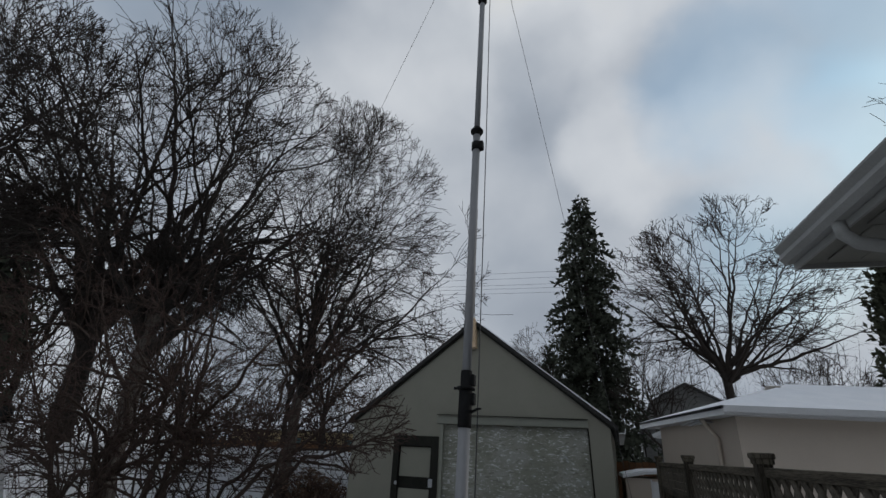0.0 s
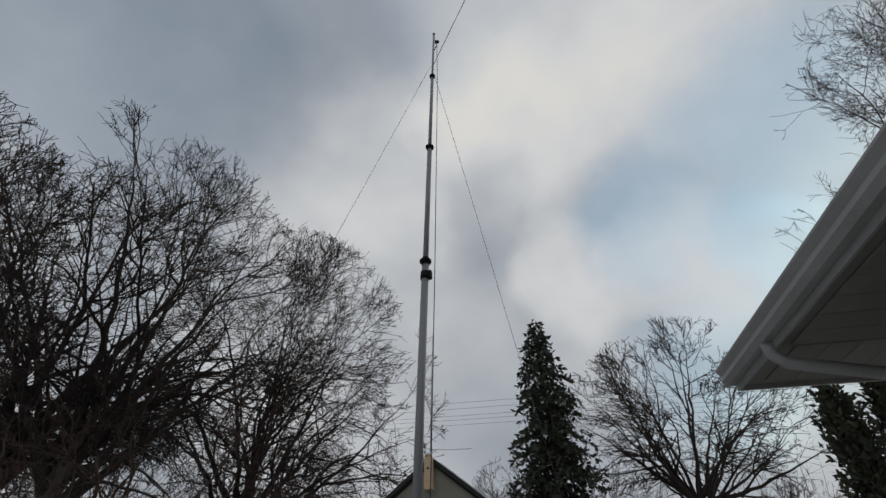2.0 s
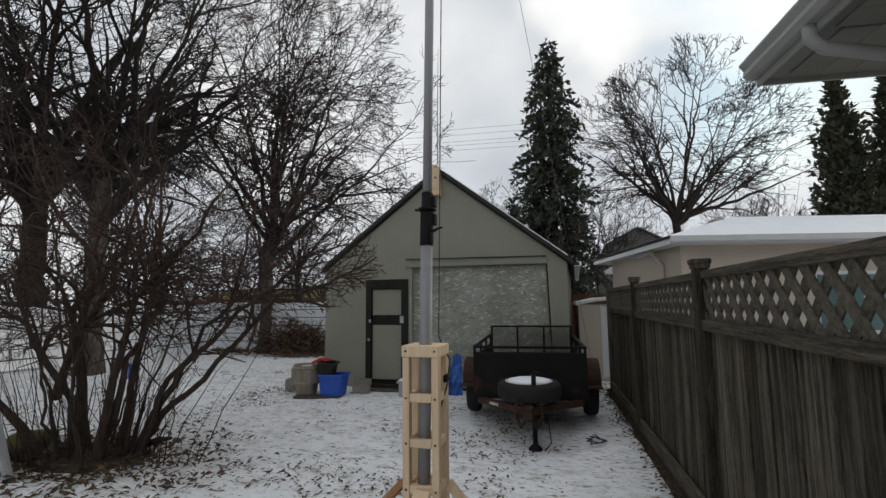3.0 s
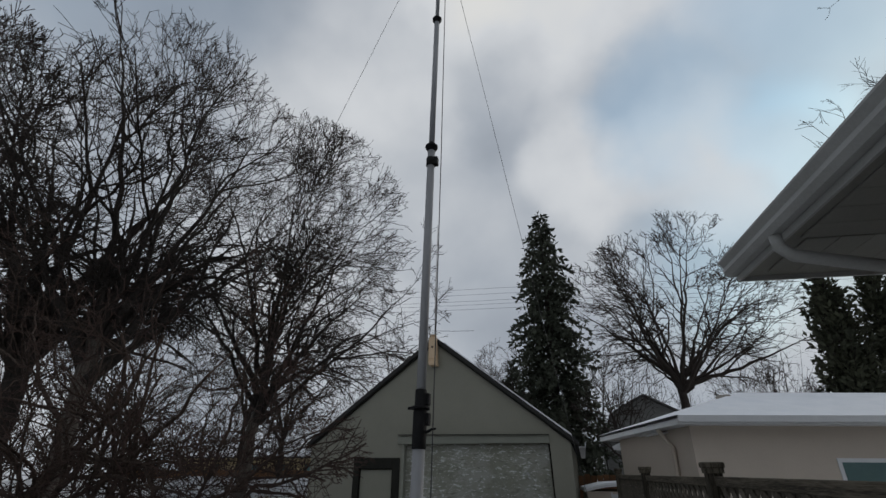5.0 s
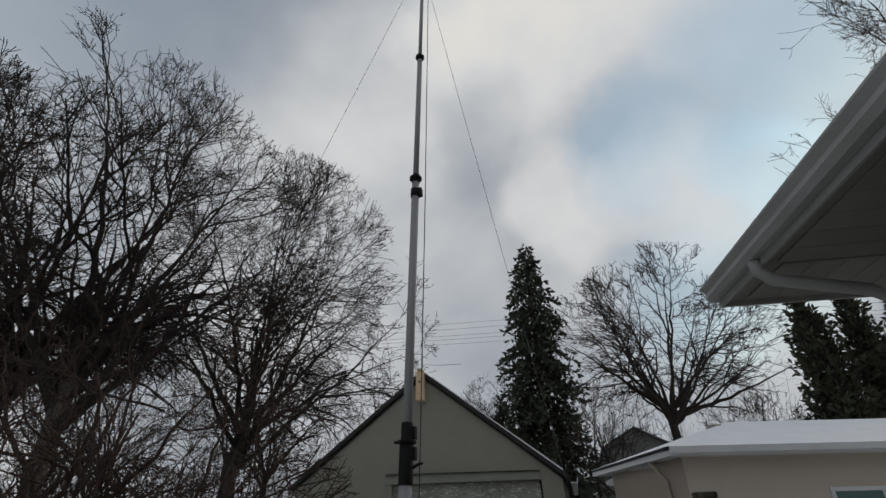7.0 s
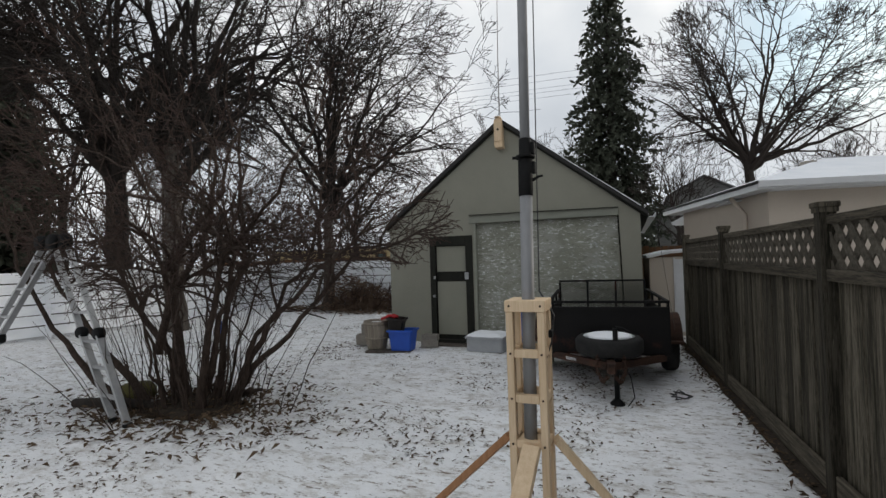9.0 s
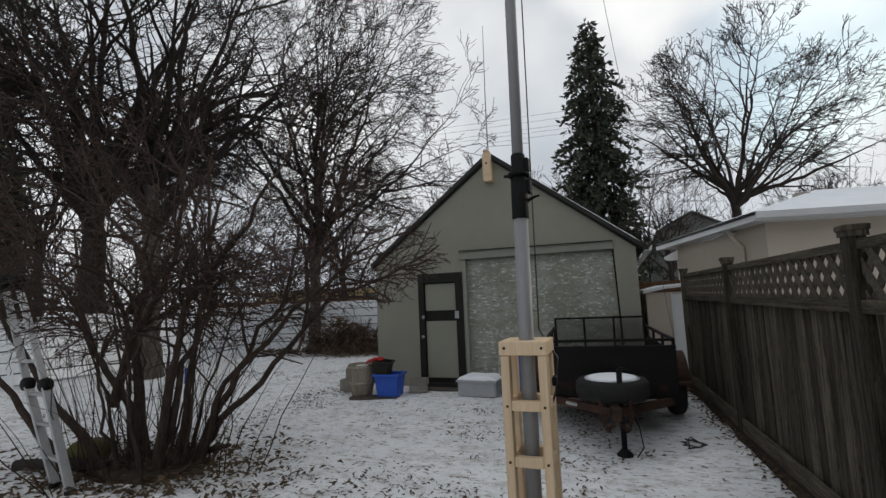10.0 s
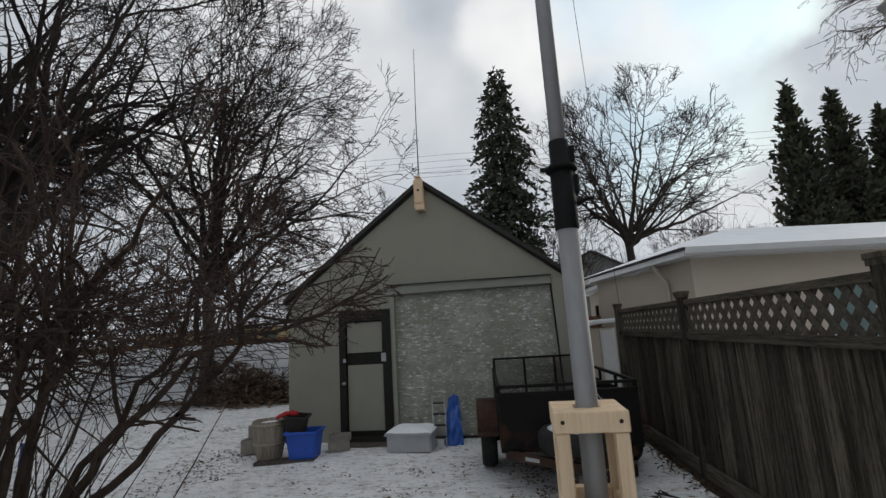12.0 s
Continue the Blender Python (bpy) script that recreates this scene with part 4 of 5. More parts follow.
# ---- things by the garage wall ----
def tapered_bin(name, label, category, m, w, d, h, taper, material, wall=0.012, rim=0.02):
    ob = thing(name, label, category, m)
    def ring(s, z, inset=0.0):
        return [((w / 2 * s - inset) * sx, (d / 2 * s - inset) * sy, z) for sx, sy in ((-1, -1), (1, -1), (1, 1), (-1, 1))]
    bm = B()
    levels = [ring(taper, 0), ring(1, h), ring(1, h, wall), ring(taper, wall, wall)]
    vs = [[bm.verts.new(p) for p in r] for r in levels]
    bm.faces.new(vs[0][::-1])
    bm.faces.new(vs[3])
    for r, s in zip(vs, vs[1:]):
        for k in range(4):
            bm.faces.new((r[k], r[(k + 1) % 4], s[(k + 1) % 4], s[k]))
    bmesh.ops.bevel(bm, geom=[e for e in bm.edges if abs(e.verts[0].co.z - e.verts[1].co.z) > h * 0.5], offset=0.02, segments=3, affect="EDGES")
    part("body", bm, material, ob)
    lip = B()
    for a, b in (((-w / 2 - rim, -d / 2 - rim), (w / 2 + rim, -d / 2)), ((-w / 2 - rim, d / 2), (w / 2 + rim, d / 2 + rim)), ((-w / 2 - rim, -d / 2 + 0.001), (-w / 2, d / 2 - 0.001)), ((w / 2, -d / 2 + 0.001), (w / 2 + rim, d / 2 - 0.001))):
        box(lip, (*a, h - 0.03), (*b, h + 0.002), 0.004)
    part("rim", lip, material, ob)
    return ob


tapered_bin("blue_bin", "bright blue plastic recycling bin on the snow", "bin", pose(-3.74, 7.08, 0, 0, 0, 6), 0.42, 0.36, 0.36, 0.82, M["blue"])
dark_pot = tapered_bin("plant_tub", "charcoal square tub tipped into the blue bin", "tub", pose(-3.90, 7.10, 0.20, 4, 8, 12), 0.28, 0.26, 0.36, 0.8, M["charcoal"])
rag = B()
bmesh.ops.create_grid(rag, x_segments=12, y_segments=8, size=0.5)
for v in rag.verts:
    v.co = (v.co.x * 0.28, v.co.y * 0.22, 0.035 * noise.noise((v.co.x * 5, v.co.y * 5, 2)) + 0.02 - 0.12 * abs(v.co.x) ** 2)
solid = bmesh.ops.solidify(rag, geom=rag.faces[:], thickness=0.02)
rag_ob = new("red_glove", shape("red_glove", rag, M["red"]))
rag_ob.matrix_world = pose(-3.98, 7.06, 0.575, 0, -6, 20)
tagged(rag_ob, "red cloth glove lying on the dark tub", "glove")

basket = thing("bushel_basket", "old grey wooden slat bushel basket", "basket", pose(-4.27, 7.10, 0))
stave_count = 22
for k in range(stave_count):
    a = math.tau * k / stave_count
    w = 0.030
    r0, r1 = 0.165, 0.225
    bm = B()
    vs = []
    for r, z in ((r0, 0.0), (r0 + 0.035, 0.18), (r1 - 0.005, 0.36), (r1, 0.50)):
        ww = w * r / r1 * 0.98
        c, s = math.cos(a), math.sin(a)
        vs.append([bm.verts.new((c * rr - s * t, s * rr + c * t, z)) for rr, t in ((r, -ww), (r, ww), (r - 0.007, ww), (r - 0.007, -ww))])
    bm.faces.new(vs[0][::-1]), bm.faces.new(vs[-1])
    for p, q in zip(vs, vs[1:]):
        for j in range(4):
            bm.faces.new((p[j], p[(j + 1) % 4], q[(j + 1) % 4], q[j]))
    part("stave", bm, M["bushel"], basket)
for r, z in ((0.208, 0.20), (0.232, 0.455)):
    part("hoop", lathe(B(), [(r - 0.004, z - 0.02), (r + 0.006, z - 0.02), (r + 0.008, z + 0.02), (r - 0.002, z + 0.02), (r - 0.004, z - 0.02)], (0, 0, 0), "z", 28), M["bushel"], basket)
part("bottom", lathe(B(), [(0.155, 0.01), (0.155, 0.022)], (0, 0, 0), "z", 20), M["bushel"], basket)
part("snow", lathe(B(), [(0.0, 0.41), (0.18, 0.41), (0.205, 0.43), (0.12, 0.47), (0.0, 0.48)], (0, 0, 0), "z", 20), M["snow"], basket)


def concrete_block(m, size, tilt=0):
    ob = thing("concrete_block", "weathered tan concrete block beside the basket", "block", m, "blocks by the garage")
    x, y, z = size
    bm = B()
    box(bm, (-x / 2, -y / 2, 0), (x / 2, -y / 2 + 0.03, z), 0.004)
    box(bm, (-x / 2, y / 2 - 0.03, 0), (x / 2, y / 2, z), 0.004)
    for c in (-x / 2 + 0.016, 0, x / 2 - 0.016):
        box(bm, (c - 0.015, -y / 2 + 0.031, 0), (c + 0.015, y / 2 - 0.031, z))
    part("body", bm, M["block"], ob)
    return ob


concrete_block(pose(-4.66, 7.42, 0.0, 0, 0, 10), (0.38, 0.19, 0.19))
concrete_block(pose(-4.60, 7.45, 0.191, 0, 0, 4), (0.30, 0.19, 0.19))
concrete_block(pose(-3.40, 7.45, 0.0, 0, 0, 20), (0.30, 0.17, 0.12))
concrete_block(pose(-3.38, 7.45, 0.121, 0, 0, 5), (0.28, 0.17, 0.10))

tub = tapered_bin("storage_tub", "grey translucent storage tub upturned under snow", "tub", pose(-2.31, 7.42, 0, 0, 0, -3), 0.62, 0.42, 0.24, 1.0, M["tub"])
top = B()
bmesh.ops.create_grid(top, x_segments=14, y_segments=10, size=0.5)
for v in top.verts:
    e = max(abs(v.co.x), abs(v.co.y)) * 2
    v.co = (v.co.x * 0.64, v.co.y * 0.44, 0.245 + 0.07 * (1 - e ** 4) + 0.02 * noise.noise((v.co.x * 4, v.co.y * 4, 1)))
part("snow", top, M["snow"], tub)

bag = thing("tarp_bundle", "folded lawn chair wrapped in a blue tarpaulin", "bundle", pose(-1.86, 7.55, 0))
tarp = B()
bmesh.ops.create_grid(tarp, x_segments=14, y_segments=20, size=0.5)
for v in tarp.verts:
    u, w = v.co.x, v.co.y + 0.5
    v.co = (0.10 + u * 0.26 * (1.1 - 0.5 * w), 0.05 + 0.22 * w + 0.06 * noise.noise((u * 5, w * 5, 4)) - 0.05 * (1 - 4 * u * u), 0.02 + 0.64 * w - 0.10 * abs(u - 0.1) * w)
bmesh.ops.solidify(tarp, geom=tarp.faces[:], thickness=0.03)
part("tarpaulin", tarp, M["tarp"], bag, "crumpled blue tarpaulin")
for dx in (-0.16, 0.02):
    part("chair_tube", rod(B(), [(dx, -0.10, 0.0), (dx - 0.02, 0.05, 0.34), (dx - 0.05, 0.20, 0.66)], 0.013, 8), M["alu"], bag)
for k in range(4):
    part("chair_slat", beam(B(), (-0.16 - 0.01 * k, -0.06 + 0.075 * k, 0.13 + 0.14 * k), (0.02 - 0.01 * k, -0.06 + 0.075 * k, 0.13 + 0.14 * k), 0.05, 0.02), M["charcoal"], bag)

# ---- aluminium step ladder by the shrub ----
ladder = thing("folding_ladder", "open aluminium folding ladder with black hinges", "ladder", pose(0, 0, 0))
legs = []
for nm, foot, hinge, top_p in (("rail", (-4.66, 2.90, 0), (-5.24, 3.0, 0.88), (-5.93, 3.10, 1.86)), ("rail", (-5.00, 2.98, 0), (-5.62, 3.06, 0.87), (-6.28, 3.16, 1.86)),
                               ("rail", (-7.10, 2.62, 0), (-6.75, 2.86, 0.80), (-6.06, 3.06, 1.86)), ("rail", (-7.45, 2.72, 0), (-7.10, 2.94, 0.80), (-6.41, 3.13, 1.86))):
    legs.append((Vector(foot), Vector(hinge), Vector(top_p)))
    up = (0, 1, 0)
    part("rail", beam(B(), foot, hinge, 0.028, 0.075, up, 0.003), M["alu"], ladder)
    part("rail", beam(B(), hinge, top_p, 0.024, 0.066, up, 0.003), M["alu"], ladder)
    part("hinge", lathe(B(), [(0.0, -0.04), (0.056, -0.04), (0.064, -0.025), (0.064, 0.025), (0.056, 0.04), (0.0, 0.04)], hinge, "y", 16), M["black"], ladder, "black locking hinge")
    part("foot", box(B(), (foot[0] - 0.03, foot[1] - 0.04, -0.01), (foot[0] + 0.03, foot[1] + 0.04, 0.03), 0.005), M["black"], ladder)
    part("head_hinge", lathe(B(), [(0.0, -0.045), (0.08, -0.045), (0.09, -0.025), (0.09, 0.025), (0.08, 0.045), (0.0, 0.045)], (top_p[0], top_p[1] - 0.02, 1.88), "y", 18), M["black"], ladder)
for (fa, ha, ta), (fb, hb, tb) in ((legs[0], legs[1]), (legs[2], legs[3])):
    for lo_p, lo_q, hi_p, hi_q, steps in ((fa, fb, ha, hb, (0.28, 0.60, 0.90)), (ha, hb, ta, tb, (0.22, 0.52, 0.82))):
        for t in steps:
            part("rung", beam(B(), lo_p.lerp(hi_p, t), lo_q.lerp(hi_q, t), 0.045, 0.028, (0, 0, 1), 0.003), M["alu"], ladder)

# ---- neighbouring house whose eave overhangs the fence line ----
house = thing("brick_house", "brick bungalow with white soffit and gutter", "house", pose(1.53, 3.57, 0, 0, 0, 5.6) @ pose(-1.53, -3.57, 0))
EX, EY, EZ = 1.635, 3.57, 3.155
WX, WY = 2.42, 2.95
part("wall", box(B(), (WX + 0.02, -9.0, -0.1), (12.0, WY - 0.02, EZ)), M["mortar"], house)
# soffit and trim colours here already carry the shade under the eave
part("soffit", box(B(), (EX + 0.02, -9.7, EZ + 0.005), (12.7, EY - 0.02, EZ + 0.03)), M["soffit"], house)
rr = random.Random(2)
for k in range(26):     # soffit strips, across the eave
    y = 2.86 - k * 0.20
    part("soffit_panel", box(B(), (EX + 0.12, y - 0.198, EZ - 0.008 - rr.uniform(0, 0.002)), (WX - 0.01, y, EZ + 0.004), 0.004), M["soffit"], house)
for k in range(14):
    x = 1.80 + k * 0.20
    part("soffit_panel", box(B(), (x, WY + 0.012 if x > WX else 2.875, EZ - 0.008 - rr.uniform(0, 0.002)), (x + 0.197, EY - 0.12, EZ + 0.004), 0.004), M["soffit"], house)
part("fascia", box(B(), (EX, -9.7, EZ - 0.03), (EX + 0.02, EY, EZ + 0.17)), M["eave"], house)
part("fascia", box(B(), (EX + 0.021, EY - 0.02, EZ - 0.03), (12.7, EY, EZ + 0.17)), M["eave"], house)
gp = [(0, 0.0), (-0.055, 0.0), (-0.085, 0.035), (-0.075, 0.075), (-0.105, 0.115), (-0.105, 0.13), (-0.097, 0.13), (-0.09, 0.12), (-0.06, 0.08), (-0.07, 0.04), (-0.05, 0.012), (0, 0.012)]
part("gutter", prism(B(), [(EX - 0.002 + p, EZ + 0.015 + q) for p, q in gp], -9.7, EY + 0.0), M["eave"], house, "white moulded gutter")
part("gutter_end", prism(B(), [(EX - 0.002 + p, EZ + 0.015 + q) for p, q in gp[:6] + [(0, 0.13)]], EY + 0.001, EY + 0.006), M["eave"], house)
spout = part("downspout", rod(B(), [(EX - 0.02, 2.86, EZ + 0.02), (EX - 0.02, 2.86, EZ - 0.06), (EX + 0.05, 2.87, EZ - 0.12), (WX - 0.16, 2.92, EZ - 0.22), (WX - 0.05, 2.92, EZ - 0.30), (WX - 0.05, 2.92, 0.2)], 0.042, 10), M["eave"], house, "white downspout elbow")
roof_bm = B()
rz = EZ + 0.17
v = [roof_bm.verts.new(p) for p in ((EX - 0.04, -9.74, rz), (12.74, -9.74, rz), (12.74, EY + 0.04, rz), (EX - 0.04, EY + 0.04, rz), (7.1, -4.3, rz + 1.85), (7.1, -1.9, rz + 1.85))]
for q in ((0, 1, 4), (1, 2, 5, 4), (2, 3, 5), (3, 0, 4, 5), (3, 2, 1, 0)):
    roof_bm.faces.new([v[i] for i in q])
part("roof", roof_bm, M["grey_roof"], house, "low hipped shingle roof")
brick_mesh = shape("brick", box(B(), (-0.105, -0.012, -0.032), (0.105, 0.012, 0.032), 0.004), M["brick"])
for row in range(8):
    z = EZ - 0.06 - row * 0.076
    for k in range(9):
        ob = part("brick", brick_mesh, None, house)
        ob.location = (WX + 0.14 + k * 0.222 + (0.111 if row % 2 else 0.0), WY - 0.012, z)
    for k in range(16):
        ob = part("brick", brick_mesh, None, house)
        ob.location, ob.rotation_euler = (WX + 0.012, WY - 0.17 - k * 0.222 - (0.111 if row % 2 else 0.0), z), (0, 0, radians(90))

# ---- cream house behind the fence ----
cream = thing("cream_house", "cream stucco bungalow with snow-covered hip roof", "house", pose(1.80, 8.08, 0, 0, 0, 13))
CW, CD, CE = 9.5, 4.6, 2.49
part("wall", box(B(), (0.34, 0.42, -0.1), (CW - 0.4, CD - 0.4, CE - 0.02)), M["cream"], cream)
part("soffit", box(B(), (0.02, 0.02, CE - 0.02), (CW - 0.02, CD - 0.02, CE)), M["white"], cream)
for a, b in (((0, 0), (CW, 0.02)), ((0, 0.021), (0.02, CD)), ((0.021, CD - 0.02), (CW, CD))):
    part("fascia", box(B(), (*a, CE - 0.03), (*b, CE + 0.06)), M["white"], cream)
part("gutter", prism(B(), [(-0.002, CE + 0.0), (-0.075, CE + 0.0), (-0.11, CE + 0.09), (-0.10, CE + 0.09), (-0.07, CE + 0.012), (-0.002, CE + 0.012)], -0.03, CW, "yz"), M["white"], cream, "white gutter")
def hip(bm, x0, y0, x1, y1, z, rise, run):
    v = [bm.verts.new(p) for p in ((x0, y0, z), (x1, y0, z), (x1, y1, z), (x0, y1, z), (x0 + run, (y0 + y1) / 2, z + rise), (x1 - run, (y0 + y1) / 2, z + rise))]
    for q in ((0, 1, 5, 4), (1, 2, 5), (2, 3, 4, 5), (3, 0, 4), (3, 2, 1, 0)):
        bm.faces.new([v[i] for i in q])
    return bm
roof_c = part("roof", hip(B(), -0.04, -0.04, CW + 0.04, CD + 0.04, CE + 0.061, 0.62, 2.3), M["grey_roof"], cream)
part("snow", hip(B(), -0.03, -0.03, CW + 0.03, CD + 0.03, CE + 0.10, 0.68, 2.28), M["snow"], roof_c, "even snow layer")
part("downspout", rod(B(), [(0.10, 1.15, CE - 0.02), (0.18, 1.15, CE - 0.14), (0.29, 1.10, CE - 0.32), (0.29, 1.10, 0.2)], 0.04, 8), M["cream"], cream)
part("chimney", box(B(), (1.70, 1.85, CE + 0.35), (1.90, 2.05, CE + 0.68), 0.01), M["block"], cream)
win = part("window", box(B(), (2.5, 0.405, 0.95), (4.1, 0.418, 2.0)), M["white"], cream)
part("pane", box(B(), (2.56, 0.398, 1.01), (3.28, 0.404, 1.94)), M["glass"], win)
part("pane", box(B(), (3.32, 0.398, 1.01), (4.04, 0.404, 1.94)), M["glass"], win)

wing = thing("cream_garage_wing", "cream stucco wing with white gutter and snow", "house", pose(1.62, 9.4, 0, 0, 0, 2))
part("wall", box(B(), (0.25, 0.75, -0.1), (4.5, 7.2, 2.42)), M["cream"], wing)
part("soffit", box(B(), (0.0, 0.0, 2.42), (4.6, 7.4, 2.44)), M["white"], wing)
part("gutter", prism(B(), [(0.0, 2.44), (-0.07, 2.44), (-0.11, 2.53), (-0.10, 2.53), (-0.065, 2.452), (0.0, 2.452)], 0.0, 7.4), M["white"], wing)
part("snow", prism(B(), [(-0.08, 2.53), (0.0, 2.46), (2.3, 2.68), (4.6, 2.46), (4.6, 2.52), (2.3, 2.75)], 0.0, 7.4), M["snow"], wing)
part("wall_lamp", box(B(), (0.17, 5.9, 1.75), (0.245, 6.05, 2.05), 0.01), M["black"], wing)
for k in range(3):
    part("brick_cap", box(B(), (0.12, 1.2 + k * 0.5, 1.86), (0.24, 1.62 + k * 0.5, 1.93), 0.006), M["brick"], wing)

# small shed between garage and fence
shed = thing("garden_shed", "small beige metal shed with white door frame", "shed", pose(0.30, 9.75, 0, 0, 0, 3))
part("body", box(B(), (0.02, 0.03, -0.05), (0.72, 1.5, 1.46)), M["cream"], shed)
part("door", box(B(), (0.47, 0.004, 0.03), (0.66, 0.028, 1.42), 0.004), M["white"], shed)
part("door_frame", box(B(), (0.44, 0.0, 0.0), (0.468, 0.028, 1.45)), M["white"], shed)
part("door_frame", box(B(), (0.662, 0.0, 0.0), (0.70, 0.028, 1.45)), M["white"], shed)
shed_roof = part("roof", prism(B(), [(-0.03, 1.45), (0.36, 1.53), (0.77, 1.56), (0.77, 1.60), (0.36, 1.57), (-0.03, 1.49)], -0.05, 1.55), M["white"], shed)
part("snow", prism(B(), [(-0.02, 1.492), (0.36, 1.572), (0.76, 1.602), (0.76, 1.625), (0.36, 1.60), (-0.02, 1.515)], -0.04, 1.5), M["snow"], shed_roof)

# ---- fences at the back ----
def plank_fence(name, label, m, length, height, material, horizontal, bay=2.4):
    ob = thing(name, label, "fence", m, kind="structure")
    n = max(1, round(length / bay))
    for k in range(n + 1):
        part("post", box(B(), (k * length / n - 0.05, -0.05, -0.1), (k * length / n + 0.05, 0.05, height + 0.02), 0.006), material, ob)
    if horizontal:
        rows = 6
        h = height / rows
        for k in range(n):
            x0, x1 = k * length / n + 0.051, (k + 1) * length / n - 0.051
            for j in range(rows):
                part("board", box(B(), (x0, -0.03, 0.05 + j * h), (x1, -0.012, 0.05 + (j + 1) * h - rr.uniform(0.016, 0.03)), 0.004), material, ob)
        part("backing", box(B(), (0, 0.0, 0.06), (length, 0.02, height - 0.05)), M["fence"], ob)
    else:
        k, w = 0, 0.15
        mesh_b = shape("board", box(B(), (-0.07, -0.03, 0.03), (0.07, -0.012, height), 0.003), material)
        while k * w < length:
            b_ob = part("board", mesh_b, None, ob)
            b_ob.location = (k * w + 0.07, rr.uniform(-0.004, 0.004), rr.uniform(-0.02, 0.02))
            k += 1
        part("rail", box(B(), (0, 0.0, 0.4), (length, 0.04, 0.5)), material, ob)
        part("rail", box(B(), (0, 0.0, height - 0.4), (length, 0.04, height - 0.3)), material, ob)
    return ob


plank_fence("white_fence", "white horizontal board fence along the back yard", pose(-11.9, 13.35, 0, 0, 0, 3.5), 7.6, 1.56, M["white_fence"], True)
plank_fence("white_fence", "white horizontal board fence beside the lawn", pose(-13.3, 2.0, 0, 0, 0, 83), 11.4, 1.50, M["white_fence"], True)
plank_fence("brown_fence", "brown stained board fence behind the white one", pose(-24, 22, 0, 0, 0, 0), 13, 1.78, M["brown_wood"], False)
plank_fence("dark_fence", "dark weathered board fence behind the shed", pose(0.0, 13.2, 0, 0, 0, 0), 1.8, 1.72, M["brown_wood"], False)
prop = new("leaning_plank", shape("leaning_plank", beam(B(), (0, 0, 0), (0.42, 0.05, 1.25), 0.09, 0.03, (0, 1, 0), 0.003), M["lattice"]))
prop.location = (-10.15, 13.0, 0.0)
tagged(prop, "grey plank leaning against the tree trunk", "plank")

# ---- far houses ----
yellow = thing("yellow_house", "pale yellow bungalow with snowy roof beyond the fence", "house", pose(-22.0, 31, 0))
part("wall", box(B(), (-6, 0, 0), (6, 7, 2.55)), M["yellow_wall"], yellow)
yr = part("roof", hip(B(), -6.6, -0.6, 6.6, 7.6, 2.55, 1.6, 4.0), M["grey_roof"], yellow)
part("snow", hip(B(), -6.55, -0.55, 6.55, 7.55, 2.63, 1.6, 4.0), M["snow"], yr)
for x in (-3.6, -0.4, 1.7, 4.0):
    w = part("window", box(B(), (x, -0.04, 1.2), (x + 0.9, -0.002, 2.2)), M["brown_wood"], yellow)
    part("pane", box(B(), (x + 0.08, -0.05, 1.28), (x + 0.82, -0.042, 2.12)), M["glass"], w)

barn = thing("gambrel_house", "dark grey gambrel-roofed house among the trees", "house", pose(4.4, 33, 0))
part("wall", box(B(), (-2.6, 0.1, 0), (2.6, 7, 3.4)), M["grey_siding"], barn)
part("gable", prism(B(), [(-2.6, 3.41), (2.6, 3.41), (1.9, 5.2), (0, 6.2), (-1.9, 5.2)], 0.1, 0.3), M["grey_siding"], barn)
for s in (-1, 1):
    part("roof", prism(B(), [(s * 2.85, 3.3), (s * 2.05, 5.25), (s * 1.92, 5.2), (s * 2.72, 3.25)], -0.2, 7.2), M["grey_roof"], barn)
    part("roof", prism(B(), [(s * 2.05, 5.25), (0, 6.35), (0, 6.22), (s * 1.95, 5.17)], -0.2, 7.2), M["grey_roof"], barn)
w = part("window", box(B(), (0.8, 0.04, 4.0), (1.5, 0.098, 5.0)), M["white"], barn)
part("pane", box(B(), (0.87, 0.03, 4.07), (1.43, 0.038, 4.93)), M["glass"], w)

for k, z in enumerate((19.1, 18.6, 18.0, 17.7, 17.3)):
    cable("power_line", "overhead power line far behind the yards", [(-60, 45 + k * 0.3, z + 3.4), (-5.3, 45 + k * 0.3, z - 0.15), (60, 45 + k * 0.3, z - 2.1)], 0.013, M["wire"], 0.5)
for x, low in ((-60, 0.0), (60, -5.5)):
    pole = thing("utility_pole", "tall grey wooden utility pole carrying the power lines", "pole", pose(x, 45.6, 0), "power poles")
    part("pole", rod(B(), [(0, 0, -0.2), (0, 0, 23.2 + low)], [0.17, 0.12], 10), M["bark"], pole)
    for z in (20.75, 22.4):
        part("cross_arm", box(B(), (-0.06, -0.9, z + low - 0.06), (0.06, 0.9, z + low + 0.06), 0.01), M["bark"], pole)


# ---- trees ----
BARE = (M["bark_dark"], M["twig"])
ELM_LEVELS = [(2.7, 0.62, 28, 66, 10, 0.16, 0.04), (4.0, 0.52, 28, 68, 6, 0.19, 0.04), (4.2, 0.54, 30, 68, 4, 0.22, 0.05), (3.0, 0.64, 30, 72, 2, 0.24, 0.06)]
BACK_LEVELS = [(2.8, 0.60, 28, 66, 9, 0.16, 0.04), (3.6, 0.52, 28, 68, 5, 0.19, 0.04), (3.4, 0.54, 30, 68, 3, 0.22, 0.05), (3.0, 0.64, 30, 72, 2, 0.24, 0.06)]
